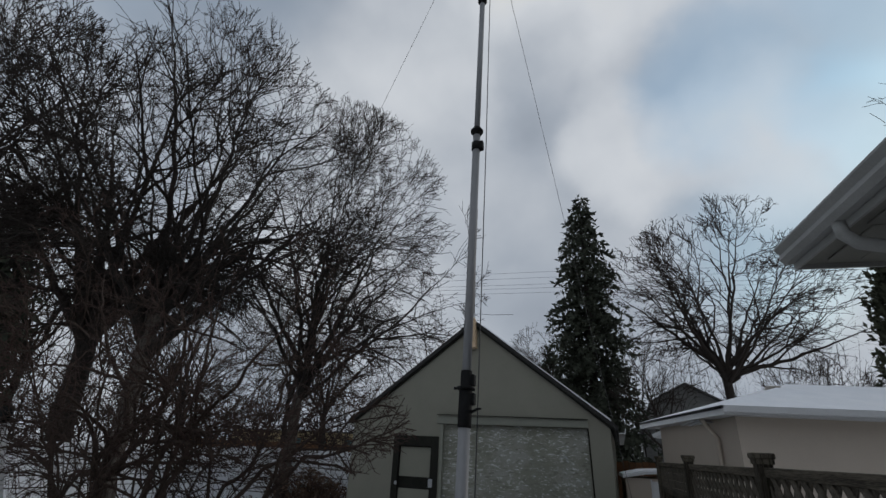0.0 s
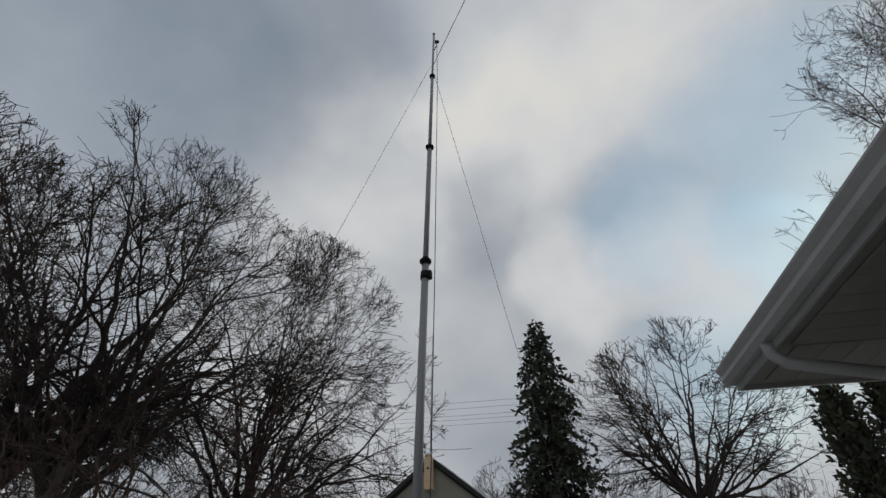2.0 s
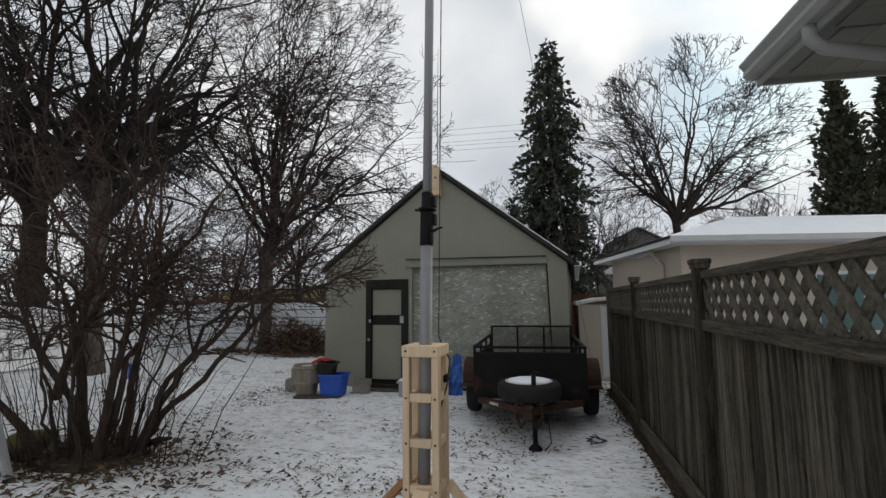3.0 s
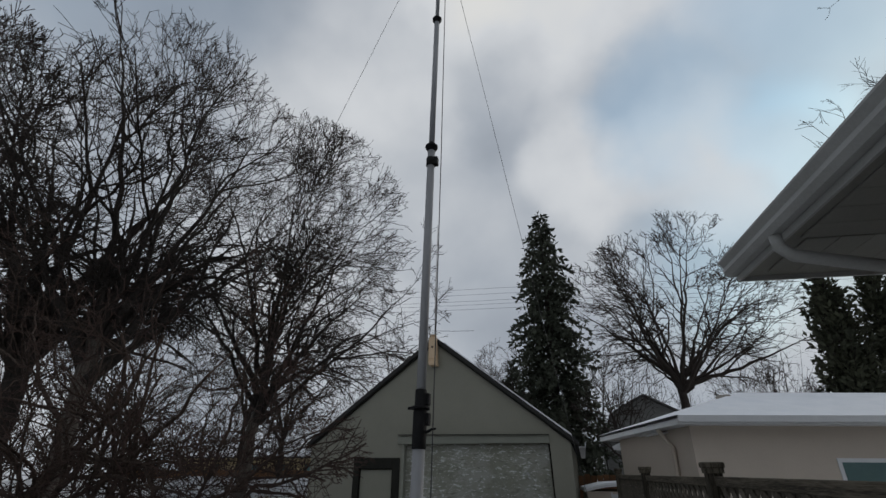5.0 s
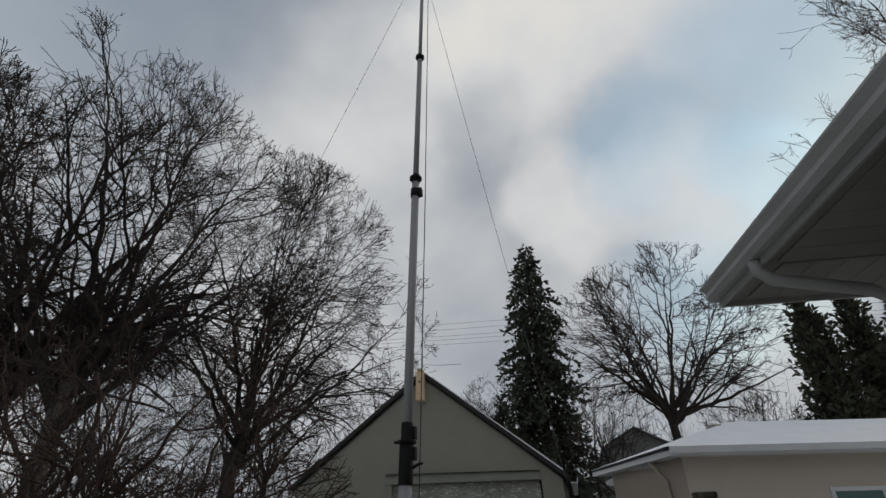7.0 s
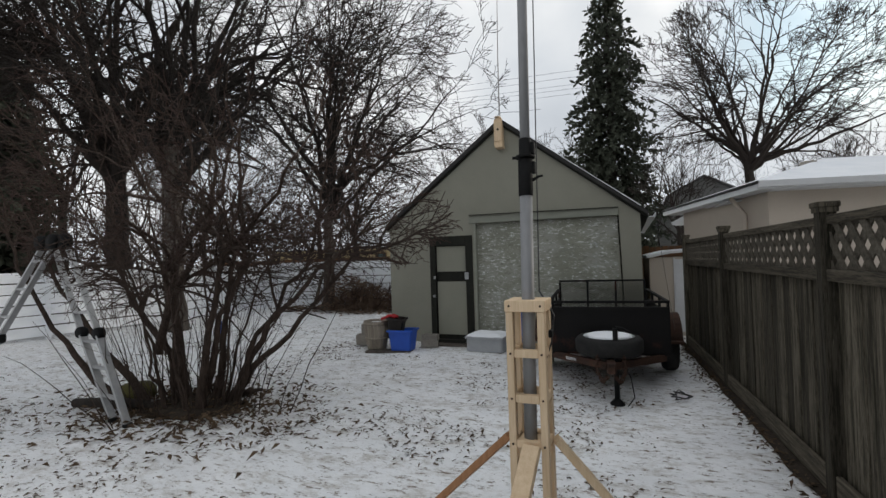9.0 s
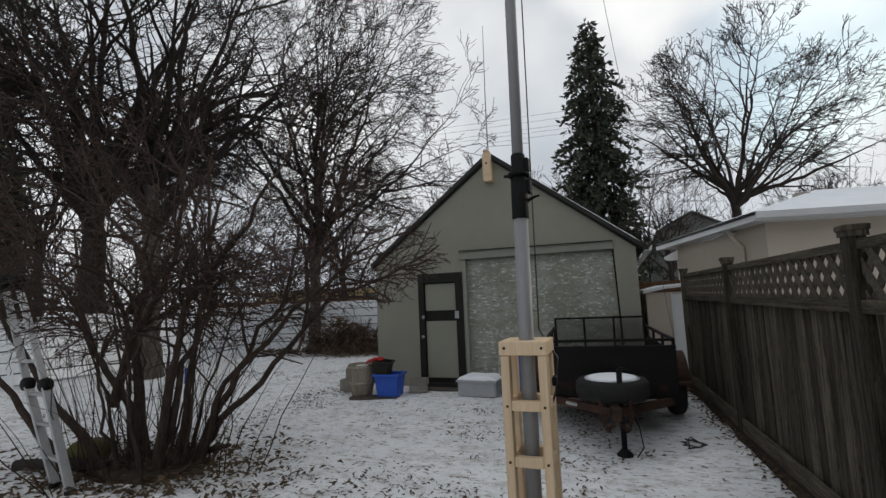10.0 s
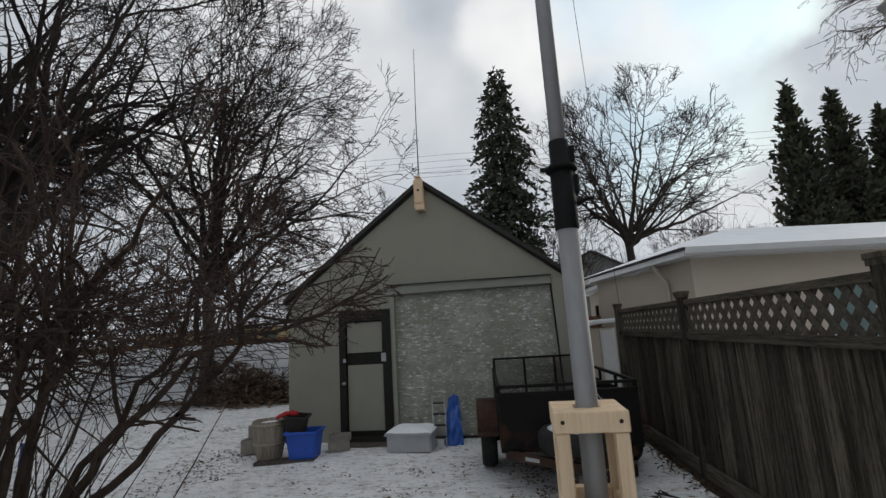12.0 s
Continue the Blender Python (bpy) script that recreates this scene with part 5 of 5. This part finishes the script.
FAR_LEVELS = [(3.2, 0.60, 28, 62, 7, 0.16, 0.04), (3.4, 0.52, 30, 64, 4, 0.18, 0.04), (3.2, 0.6, 30, 65, 3, 0.2, 0.04)]
crown = [((-9.6, 13.0, 8.8), (5.0, 4.2, 5.7)), ((-6.3, 13.0, 7.0), (3.2, 2.9, 4.0))]
bare_tree("elm_tree", "tall bare elm with wide fine crown", 11, (-9.5, 13.0, 0),
          crown_limbs(11, [(-9.5, 13.0, -0.05), (-9.45, 13.0, 1.5), (-9.42, 13.02, 2.8), (-9.2, 13.0, 4.2)], crown, 18, 0.20, 0.150, 0.04, -0.40),
          crown, ELM_LEVELS, 0.0076, (M["bark"], M["twig"], M["bark_dark"]), bare=3.3)
crown = [((-11.2, 7.6, 9.1), (4.6, 4.6, 5.7)), ((-9.3, 9.6, 8.2), (3.5, 3.4, 4.9))]
bare_tree("elm_tree", "large bare elm with thick forked trunk", 12, (-10.7, 8.2, 0),
          crown_limbs(12, [(-10.7, 8.2, -0.05), (-10.65, 8.2, 1.8), (-10.7, 8.2, 3.3), (-10.75, 8.2, 4.6)], crown, 19, 0.24, 0.18, 0.04, -0.40),
          crown, ELM_LEVELS, 0.0070, (M["bark"], M["twig"], M["bark_dark"]), bare=3.3)
crown = [((-15.2, 3.8, 8.4), (4.7, 4.7, 5.7))]
bare_tree("elm_tree", "bare elm beyond the white fence", 13, (-15.0, 4.5, 0),
          crown_limbs(13, [(-15.0, 4.5, -0.05), (-15.0, 4.4, 2.0), (-14.9, 4.3, 3.6), (-14.9, 4.3, 4.8)], crown, 15, 0.22, 0.15, 0.10, -0.4),
          crown, BACK_LEVELS, 0.010, BARE, bare=2.8)
crown = [((-13.6, 8.6, 8.8), (4.4, 4.4, 5.8))]
bare_tree("elm_tree", "dark bare elm standing behind the white fence", 14, (-13.6, 8.7, 0),
          crown_limbs(14, [(-13.6, 8.7, -0.05), (-13.55, 8.7, 2.0), (-13.5, 8.65, 3.6), (-13.5, 8.6, 5.0)], crown, 14, 0.36, 0.24, 0.06, -0.2),
          crown, BACK_LEVELS, 0.009, BARE, bare=2.8)
crown = [((6.9, 29.5, 11.2), (6.3, 5.0, 5.7)), ((11.2, 29.5, 9.4), (3.1, 3, 3.4)), ((2.7, 29.5, 11.2), (2.7, 3, 3.7))]
bare_tree("oak_tree", "bare spreading oak behind the far house", 21, (6.2, 29.5, 0),
          crown_limbs(21, [(6.2, 29.5, -0.05), (6.15, 29.5, 3.5), (6.1, 29.5, 5.6), (6.1, 29.5, 6.6)], crown, 20, 0.34, 0.21, -0.03, -0.25),
          crown, [(2.8, 0.52, 25, 58, 8, 0.17, 0.04), (2.8, 0.52, 28, 62, 5, 0.19, 0.04), (3.0, 0.52, 28, 66, 4, 0.22, 0.04), (3.2, 0.62, 30, 68, 2, 0.22, 0.05)], 0.0130, BARE, bare=6.2)
crown = [((13.3, 12.5, 12.0), (5.2, 4.6, 6.4)), ((16.5, 12.5, 18.5), (4.8, 4.6, 6.6)), ((9.2, 12.2, 9.0), (2.7, 2.8, 3.0))]
bare_tree("birch_tree", "bare pale-twigged tree behind the brick house", 31, (13.2, 12.5, 0),
          crown_limbs(31, [(13.2, 12.5, -0.05), (13.1, 12.5, 2.5), (13.2, 12.4, 4.6), (13.4, 12.4, 9.0)], crown, 13, 0.22, 0.13, 0.10, -0.3),
          crown, [(2.5, 0.58, 28, 62, 9, 0.15, 0.02), (2.6, 0.46, 30, 62, 5, 0.16, 0.0), (3.2, 0.52, 30, 62, 3, 0.18, 0.0), (3.2, 0.66, 25, 62, 2, 0.18, 0.0)], 0.0070, (M["bark"], M["twig_pale"], M["twig_pale"]), droop=0.10)
for k, (x, y, h, r) in enumerate(((-30, 26, 13, 5), (-24, 22, 12, 4.5), (-18, 24, 13, 5), (-13.5, 21, 10, 4), (-9, 26, 10, 4), (-4.5, 36, 11, 4), (1.8, 34, 10, 3.5), (13, 38, 9, 4.5), (19, 36, 9, 4.5), (-22, 12, 13, 5), (-26, 4, 13, 5), (-3.0, 31, 8.5, 3.0), (2.4, 27, 7.6, 2.6), (11.5, 34, 8, 3.2))):
    crown = [((x, y, 0.62 * h), (r, r, 0.40 * h))]
    bare_tree("yard_tree", "bare deciduous tree in a yard beyond", 50 + k, (x, y, 0),
              crown_limbs(50 + k, [(x, y, -0.05), (x + 0.1, y, 1.5), (x, y, 0.27 * h), (x, y, 0.36 * h)], crown, 9, 0.20, 0.12),
              crown, FAR_LEVELS, 0.012, BARE, group="trees beyond the fences")


def far_woods():
    """A belt of thin bare saplings and brush at the back of the neighbourhood."""
    rng = np.random.default_rng(77)
    a, b, ra = [], [], []
    for _ in range(480):
        ang = rng.uniform(-1.75, 0.75)
        d = rng.uniform(27, 62) + (10 if ang > -0.5 else 0)
        foot = np.array((math.sin(ang) * d, math.cos(ang) * d, 0.0))
        h = rng.uniform(3.5, 8.5)
        p, v, r = foot, np.array((rng.normal(0, 0.1), rng.normal(0, 0.1), 1.0)), rng.uniform(0.05, 0.10)
        for j in range(4):
            q = p + v * h / 4
            a.append(p), b.append(q), ra.append(r)
            for _ in range(5):
                w = v * 0.8 + rng.normal(0, 0.55, 3)
                m = q + w * h * 0.16
                a.append(q), b.append(m), ra.append(r * 0.45)
                for _ in range(2):
                    a.append(m), b.append(m + (w + rng.normal(0, 0.5, 3)) * h * 0.12), ra.append(r * 0.3)
            v = v + rng.normal(0, 0.12, 3)
            p, r = q, r * 0.7
    me = frusta("far_woods", np.array(a), np.array(b), np.array(ra), np.array(ra) * 0.6, 3, M["twig"])
    return tagged(new("far_woods", me), "belt of bare brown woods behind the houses", "woods", kind="stuff")


far_woods()


def conifer(name, label, seed, foot, height, radius, material, droop=0.35, tiers=46, blunt=0.0, per=13, size=0.55):
    """An evergreen: trunk, and tiers of boughs made of many small flat sprays."""
    rng = np.random.default_rng(seed)
    ob = thing(name, label, "tree", pose(*foot))
    part("trunk", rod(B(), [(0, 0, -0.1), (0.02, 0, height * 0.5), (0, 0, height * 0.97)], [radius * 0.09 + 0.05, radius * 0.055 + 0.03, 0.02], 8), M["bark_dark"], ob)
    verts, faces, a, b, ra = [], [], [], [], []
    for t in range(tiers):
        f = (t + rng.uniform(0, 0.8)) / tiers
        z = height * (0.08 + 0.91 * f)
        env = (1 - f) ** 0.45 if not blunt else (1 - f ** blunt)
        reach = radius * max(env, 0.06) * (0.85 if f < 0.1 else 1)
        n = max(4, int(per * (0.35 + 0.65 * env)))
        turn0 = rng.uniform(0, math.tau)
        for k in range(n):
            ang = turn0 + math.tau * k / n + rng.normal(0, 0.25)
            length = reach * rng.uniform(0.5, 1.15)
            if rng.random() < 0.10:
                length *= 1.2
            out = np.array([math.cos(ang), math.sin(ang), 0])
            base = np.array([0, 0, z])
            tip = base + out * length + np.array([0, 0, -droop * length + rng.normal(0, 0.1)])
            if blunt:
                tip[2] += length * 1.1
            a.append(base), b.append(tip), ra.append(0.018)
            m = max(3, int(length / (size * 0.28)))
            for j in range(m):
                c = base + (tip - base) * (0.25 + 0.78 * (j + rng.uniform(0, 1)) / m)
                for _ in range(2):
                    w = rng.normal(0, 0.8, 3) + out * 0.7 + np.array([0, 0, -droop * 0.8 if not blunt else 0.9])
                    w /= np.linalg.norm(w)
                    s = np.cross(w, rng.normal(0, 1, 3))
                    s /= np.linalg.norm(s) + 1e-9
                    L = size * rng.uniform(0.45, 1.0)
                    i0 = len(verts)
                    verts += [c, c + w * L * 0.45 + s * L * 0.22, c + w * L, c + w * L * 0.5 - s * L * 0.2]
                    faces.append((i0, i0 + 1, i0 + 2, i0 + 3))
    part("bough_wood", frusta("bough_wood", np.array(a), np.array(b), np.array(ra), np.array(ra) * 0.3, 3, M["bark_dark"]), None, ob, kind="stuff")
    me = bpy.data.meshes.new("foliage")
    me.from_pydata([tuple(p) for p in verts], [], faces)
    me.materials.append(material)
    part("foliage", me, None, ob)
    return ob


conifer("spruce_tree", "tall dark spruce with drooping boughs", 3, (-0.9, 30, 0), 18.9, 3.3, M["needle"], 0.55, 60, per=13, size=0.52)
conifer("spruce_tree", "small dark spruce behind the garage", 4, (-9.0, 29, 0), 7.6, 1.4, M["needle"], 0.3, 30, size=0.5)
conifer("spruce_tree", "dark spruce low behind the garage roof", 6, (-4.4, 38, 0), 9.5, 1.8, M["needle"], 0.35, 30, size=0.6)
conifer("spruce_tree", "shaggy dark spruce beyond the white fence", 7, (-20.9, 9.6, 0), 10.0, 1.7, M["needle"], 0.4, 40, size=0.7)
for x, y, h, s in ((7.55, 14.95, 8.05, 8), (9.0, 15.4, 7.95, 9), (10.05, 15.25, 7.15, 10)):
    conifer("cedar_tree", "dense upright dark cedar beside its neighbours", s, (x, y, 0), h, 0.74, M["thuja"], 0.0, 60, blunt=2.6, per=17, size=0.26)


# ---- multi-stemmed shrub on the lawn ----
srng = np.random.default_rng(8)
SC = np.array((-4.55, 3.6, 0.0))
stems = []


def stem(r, depth, *line):
    """A stem of the shrub: (across, up) from the foot's middle; depth: how far it leans away over its length."""
    n = len(line) - 1
    pts = [SC + (x, depth * k / n + srng.normal(0, 0.03) + (0.12 if depth > 0 else -0.12), max(z, 0) - 0.05 * (k == 0)) for k, (x, z) in enumerate(line)]
    stems.append((pts, r, r * 0.28))


stem(0.045, -0.3, (-0.65, 0), (-1.09, 0.12), (-1.44, 0.41), (-2.0, 0.85), (-2.5, 1.6), (-2.8, 2.4))
stem(0.045, -0.25, (-0.6, 0), (-0.72, 0.15), (-1.21, 0.62), (-1.48, 0.85), (-2.0, 1.45), (-2.4, 2.3))
stem(0.05, 0.3, (-0.43, 0), (-0.64, 0.49), (-1.04, 0.9), (-1.49, 1.09), (-1.85, 1.6), (-2.1, 2.6))
stem(0.062, 0.2, (-0.28, 0), (-0.48, 0.88), (-0.58, 1.26), (-0.48, 1.84), (-0.64, 2.24), (-1.27, 2.72), (-1.53, 3.16))
stem(0.05, -0.3, (-0.44, 0.65), (-0.12, 1.27), (0.25, 1.6), (0.61, 1.97), (0.72, 2.52), (0.66, 2.98))
stem(0.04, 0.4, (-0.52, 1.57), (-0.26, 1.96), (0.06, 2.44), (0.05, 2.79), (0.12, 3.25))
stem(0.045, 0.4, (0.09, 0.02), (0.24, 0.9), (0.28, 1.46), (0.18, 2.02), (0.24, 2.78))
stem(0.045, -0.35, (0.23, 0.03), (0.47, 0.91), (0.8, 1.64), (1.36, 2.06), (1.8, 2.5))
stem(0.045, 0.3, (0.22, 0), (0.36, 0.18), (0.88, 0.92), (1.17, 1.18), (1.42, 1.49), (1.82, 1.73), (2.13, 2.03))
stem(0.042, 0.25, (0.27, 0), (0.45, 0.26), (1.1, 0.79), (1.59, 1.32), (1.9, 1.63), (2.25, 1.70), (2.6, 1.80))
stem(0.035, 0.5, (0.42, 0), (0.7, 0.77), (0.92, 1.06), (1.0, 1.28), (1.16, 1.53), (1.28, 1.81), (1.33, 2.34), (1.38, 2.7))
stem(0.04, -0.2, (0.14, 0.03), (0.56, 1.02), (0.9, 1.53), (0.96, 2.18), (1.03, 2.91))
# thinner stems between the great ones
for k in range(11):
    ang = math.tau * k / 11 + srng.uniform(-0.25, 0.25)
    out, up = srng.uniform(0.5, 1.7), srng.uniform(1.8, 3.2)
    c, d = math.cos(ang), math.sin(ang)
    pts = [SC + (0.34 * c, 0.26 * d, -0.05)] + [SC + (0.34 * c + c * out * f, 0.26 * d + d * out * f, up * g) + srng.normal(0, 0.04, 3) for f, g in ((0.15, 0.22), (0.34, 0.45), (0.62, 0.72), (1.0, 1.0))]
    stems.append((pts, srng.uniform(0.011, 0.02), 0.006))
crown = [(SC + (-0.3, 0.45, 3.0), (2.8, 1.9, 2.2)), (SC + (1.8, 0.2, 1.95), (1.25, 0.9, 0.62)), (SC + (1.2, 0.15, 2.6), (1.3, 1.2, 1.0)), (SC + (-2.1, 0.5, 2.7), (2.0, 1.2, 1.9)), (SC + (0, 0, 1.0), (1.6, 1.1, 0.9))]
shrub = bare_tree("lilac_shrub", "large leafless multi-stemmed shrub with reddish twigs", 41, tuple(SC), stems, crown,
                  [(6.2, 0.74, 25, 66, 10, 0.18, 0.04), (5.8, 0.60, 28, 68, 6, 0.2, 0.05), (7.0, 0.54, 28, 70, 4, 0.22, 0.05), (5.5, 0.62, 30, 70, 2, 0.24, 0.05)],
                  0.0033, (M["shrub"], M["twig_red"], M["shrub"]), category="shrub", slender=0.010, stems=len(stems), bare=0.8)
# thin suckers round the foot
sa, sb, s0, s1 = [], [], [], []
for k in range(110):
    p = np.array((srng.normal(0, 0.42), srng.normal(0, 0.34), 0.0))
    v = np.array((p[0] * 0.5, p[1] * 0.5, 1.0)) + srng.normal(0, 0.22, 3)
    v /= np.linalg.norm(v)
    L, r = srng.uniform(0.6, 1.9), srng.uniform(0.003, 0.008)
    for j in range(6):
        q = p + v * L / 6
        sa.append(p), sb.append(q), s0.append(r * (1 - j * 0.13)), s1.append(r * (1 - (j + 1) * 0.13))
        v = v + srng.normal(0, 0.1, 3)
        v /= np.linalg.norm(v)
        p = q
part("sucker_growth", frusta("sucker_growth", np.array(sa), np.array(sb), np.array(s0), np.array(s1), 4, M["shrub"]), None, shrub, "thin upright suckers", "stuff")


def scatter_leaves(name, label, seed, places, size, material, lift=0.01, kind="stuff"):
    """Curled dead leaves, one mesh."""
    rng = np.random.default_rng(seed)
    n = len(places)
    turn, s = rng.uniform(0, math.tau, n), rng.uniform(0.6, 1.3, n) * size
    tilt = rng.normal(0, 0.5, (n, 2))
    curl = rng.uniform(0.1, 0.5, n)
    verts, faces = [], []
    for (x, y, z), a, L, (t1, t2), c in zip(places, turn, s, tilt, curl):
        u = np.array((math.cos(a), math.sin(a), t1 * 0.5))
        w = np.array((-math.sin(a), math.cos(a), t2 * 0.5)) * 0.6
        o = np.array((x, y, z + lift))
        i = len(verts)
        verts += [o - u * L, o - u * L * 0.2 + w * L * 0.6 + (0, 0, c * L), o + u * L, o - u * L * 0.2 - w * L * 0.6 + (0, 0, c * L), o]
        faces += [(i, i + 4, i + 1), (i + 1, i + 4, i + 2), (i + 2, i + 4, i + 3), (i + 3, i + 4, i)]
    me = bpy.data.meshes.new(name)
    me.from_pydata([tuple(v) for v in verts], [], faces)
    me.materials.append(material)
    return tagged(new(name, me), label, "leaves", kind=kind)


soil = B()
prev = None
for k in range(60):
    y = -2 + k * 0.18
    x = 1.135 - 0.053 * (y - 3.3)
    w = 0.13 + 0.06 * noise.noise((y * 1.7, 0, 5))
    row = [soil.verts.new((x + dx, y, dz)) for dx, dz in ((-w, 0.0), (-w * 0.5, 0.022), (0.04, 0.03))]
    if prev:
        for i in range(2):
            soil.faces.new((prev[i], prev[i + 1], row[i + 1], row[i]))
    prev = row
mound = B()
ring0 = [mound.verts.new((-4.58 + r * 0.72 * math.cos(a), 3.55 + r * 0.47 * math.sin(a), z)) for r, z, a in [(0.9 + 0.35 * noise.noise((math.cos(j * 0.35) * 2, math.sin(j * 0.35) * 2, 1)), -0.02, j * math.tau / 18) for j in range(18)]]
ring1 = [mound.verts.new((-4.58 + 0.5 * math.cos(j * math.tau / 18), 3.57 + 0.34 * math.sin(j * math.tau / 18), 0.055)) for j in range(18)]
for j in range(18):
    mound.faces.new((ring0[j], ring0[(j + 1) % 18], ring1[(j + 1) % 18], ring1[j]))
mound.faces.new(ring1)
setting("soil_mound", mound, M["soil"], "dark soil mound round the shrub's foot", "ground")
setting("soil_strip", soil, M["soil"], "bare dark soil along the fence foot", "ground")
lrng = np.random.default_rng(9)
places = []
while len(places) < 8000:
    x, y = lrng.uniform(-9, 1.0), lrng.uniform(0.3, 9.5)
    if lrng.random() > 0.12 + 1.6 * noise.noise((x * 0.9, y * 0.9, 11)) + 0.9 * noise.noise((x * 3.1, y * 3.1, 4)):
        continue
    places.append((x, y, 0.05 * noise.noise((x * 0.35, y * 0.35, 3)) + 0.018 * noise.noise((x * 2.1, y * 2.1, 7)) - 0.02))
scatter_leaves("fallen_leaves", "dead brown leaves scattered on the thin snow", 10, places, 0.022, M["leaf"])
heap = [(-4.55 + lrng.normal(0, 0.75), 3.5 + lrng.normal(0, 0.5), abs(lrng.normal(0, 0.03))) for _ in range(2200)]
scatter_leaves("leaf_litter", "heap of brown leaves under the shrub", 12, heap, 0.04, M["leaf"], 0.0)
fence_leaves = [(1.09 - 0.053 * (y - 3.3) - abs(lrng.normal(0, 0.09)) - 0.03, y, abs(lrng.normal(0, 0.015))) for y in lrng.uniform(0.5, 8.5, 900)]
scatter_leaves("leaf_litter", "brown leaves drifted along the fence foot", 13, fence_leaves, 0.026, M["leaf"], 0.0)
pile = []
for _ in range(3400):
    x, y = lrng.normal(0, 0.42), lrng.normal(0, 0.35)
    top_z = 1.15 * math.exp(-((x + 0.5) / 0.8) ** 2) + 0.45 * math.exp(-((x - 0.6) / 0.7) ** 2)
    pile.append((-7.95 + x * 1.7, 12.75 + y, lrng.uniform(0.0, 1) * top_z * math.exp(-(y / 0.5) ** 2)))
ca, cb = [], []
for _ in range(130):
    p = np.array((-8.2 + lrng.normal(0, 0.75), 12.75 + lrng.normal(0, 0.2), lrng.uniform(0.02, 0.3)))
    v = unit_rows(np.array((lrng.normal(0, 0.7), lrng.normal(0, 0.25), lrng.uniform(0.2, 1.0))))
    q = p + v * lrng.uniform(0.4, 1.1)
    ca += [p, p + (q - p) * 0.6]
    cb += [q, p + (q - p) * 0.6 + unit_rows(v + lrng.normal(0, 0.6, 3)) * 0.3]
cut = new("cut_branches", frusta("cut_branches", np.array(ca), np.array(cb), np.full(len(ca), 0.011), np.full(len(ca), 0.005), 4, M["twig_red"]))
tagged(cut, "cut brown stems sticking out of the brush heap", "branches", kind="stuff")
scatter_leaves("brush_pile", "heap of cut brush with dead leaves against the fence", 14, pile, 0.075, M["brush"], 0.0)
strip = [(lrng.uniform(-11.5, -5), 12.9 + lrng.normal(0, 0.25), abs(lrng.normal(0, 0.05))) for _ in range(1500)]
scatter_leaves("leaf_litter", "brown leaves raked along the white fence", 15, strip, 0.06, M["leaf"], 0.0)

for name, label, m, size in (("flat_board", "dark wet board lying on the lawn under the bin", pose(-3.95, 6.95, 0.0, 0, 0, 8), (0.80, 0.22)), ("flat_board", "dark wet board lying before the side door", pose(-3.1, 7.72, 0.0, 0, 0, -2), (0.95, 0.20))):
    board = new(name, shape(name, box(B(), (-size[0] / 2, -size[1] / 2, -0.03), (size[0] / 2, size[1] / 2, 0.012), 0.004), M["bark"]))
    board.matrix_world = m
    tagged(board, label, "board")

# odds and ends under the shrub
log = new("log", shape("log", rod(B(), [(-0.55, 0, 0.06), (0, 0.02, 0.07), (0.5, -0.02, 0.055)], [0.05, 0.06, 0.045], 10), M["bark_dark"]))
log.matrix_world = pose(-5.35, 3.25, 0, 0, 0, 12)
tagged(log, "dark log lying at the shrub's foot", "log")
log = new("log", shape("log", rod(B(), [(-0.3, 0, 0.03), (0, 0.02, 0.07), (0.18, 0.0, 0.12), (0.34, -0.02, 0.15)], [0.04, 0.04, 0.03, 0.018], 10), M["shrub"]))
log.matrix_world = pose(-4.25, 3.85, 0, 0, 0, 15)
tagged(log, "broken limb on the snow beside the shrub", "log")
scoop = thing("blue_scoop", "blue plastic scoop caught in the shrub", "scoop", pose(-4.95, 4.3, 0.75))
part("blade", prism(B(), [(-0.05, -0.09), (0.05, -0.07), (0.06, 0.08), (-0.03, 0.1)], -0.008, 0.008), M["blue"], scoop)
cushion = new("cushion", shape("cushion", lathe(B(), [(0.0, 0.0), (0.15, 0.0), (0.2, 0.06), (0.2, 0.14), (0.15, 0.2), (0.0, 0.21)], (0, 0, 0), "z", 18), mat("moss_green_plastic", (0.11, 0.10, 0.035), None, 0.7, 6)))
cushion.matrix_world = pose(-5.45, 3.55, 0.0)
tagged(cushion, "mossy green pot lying behind the ladder", "pot")
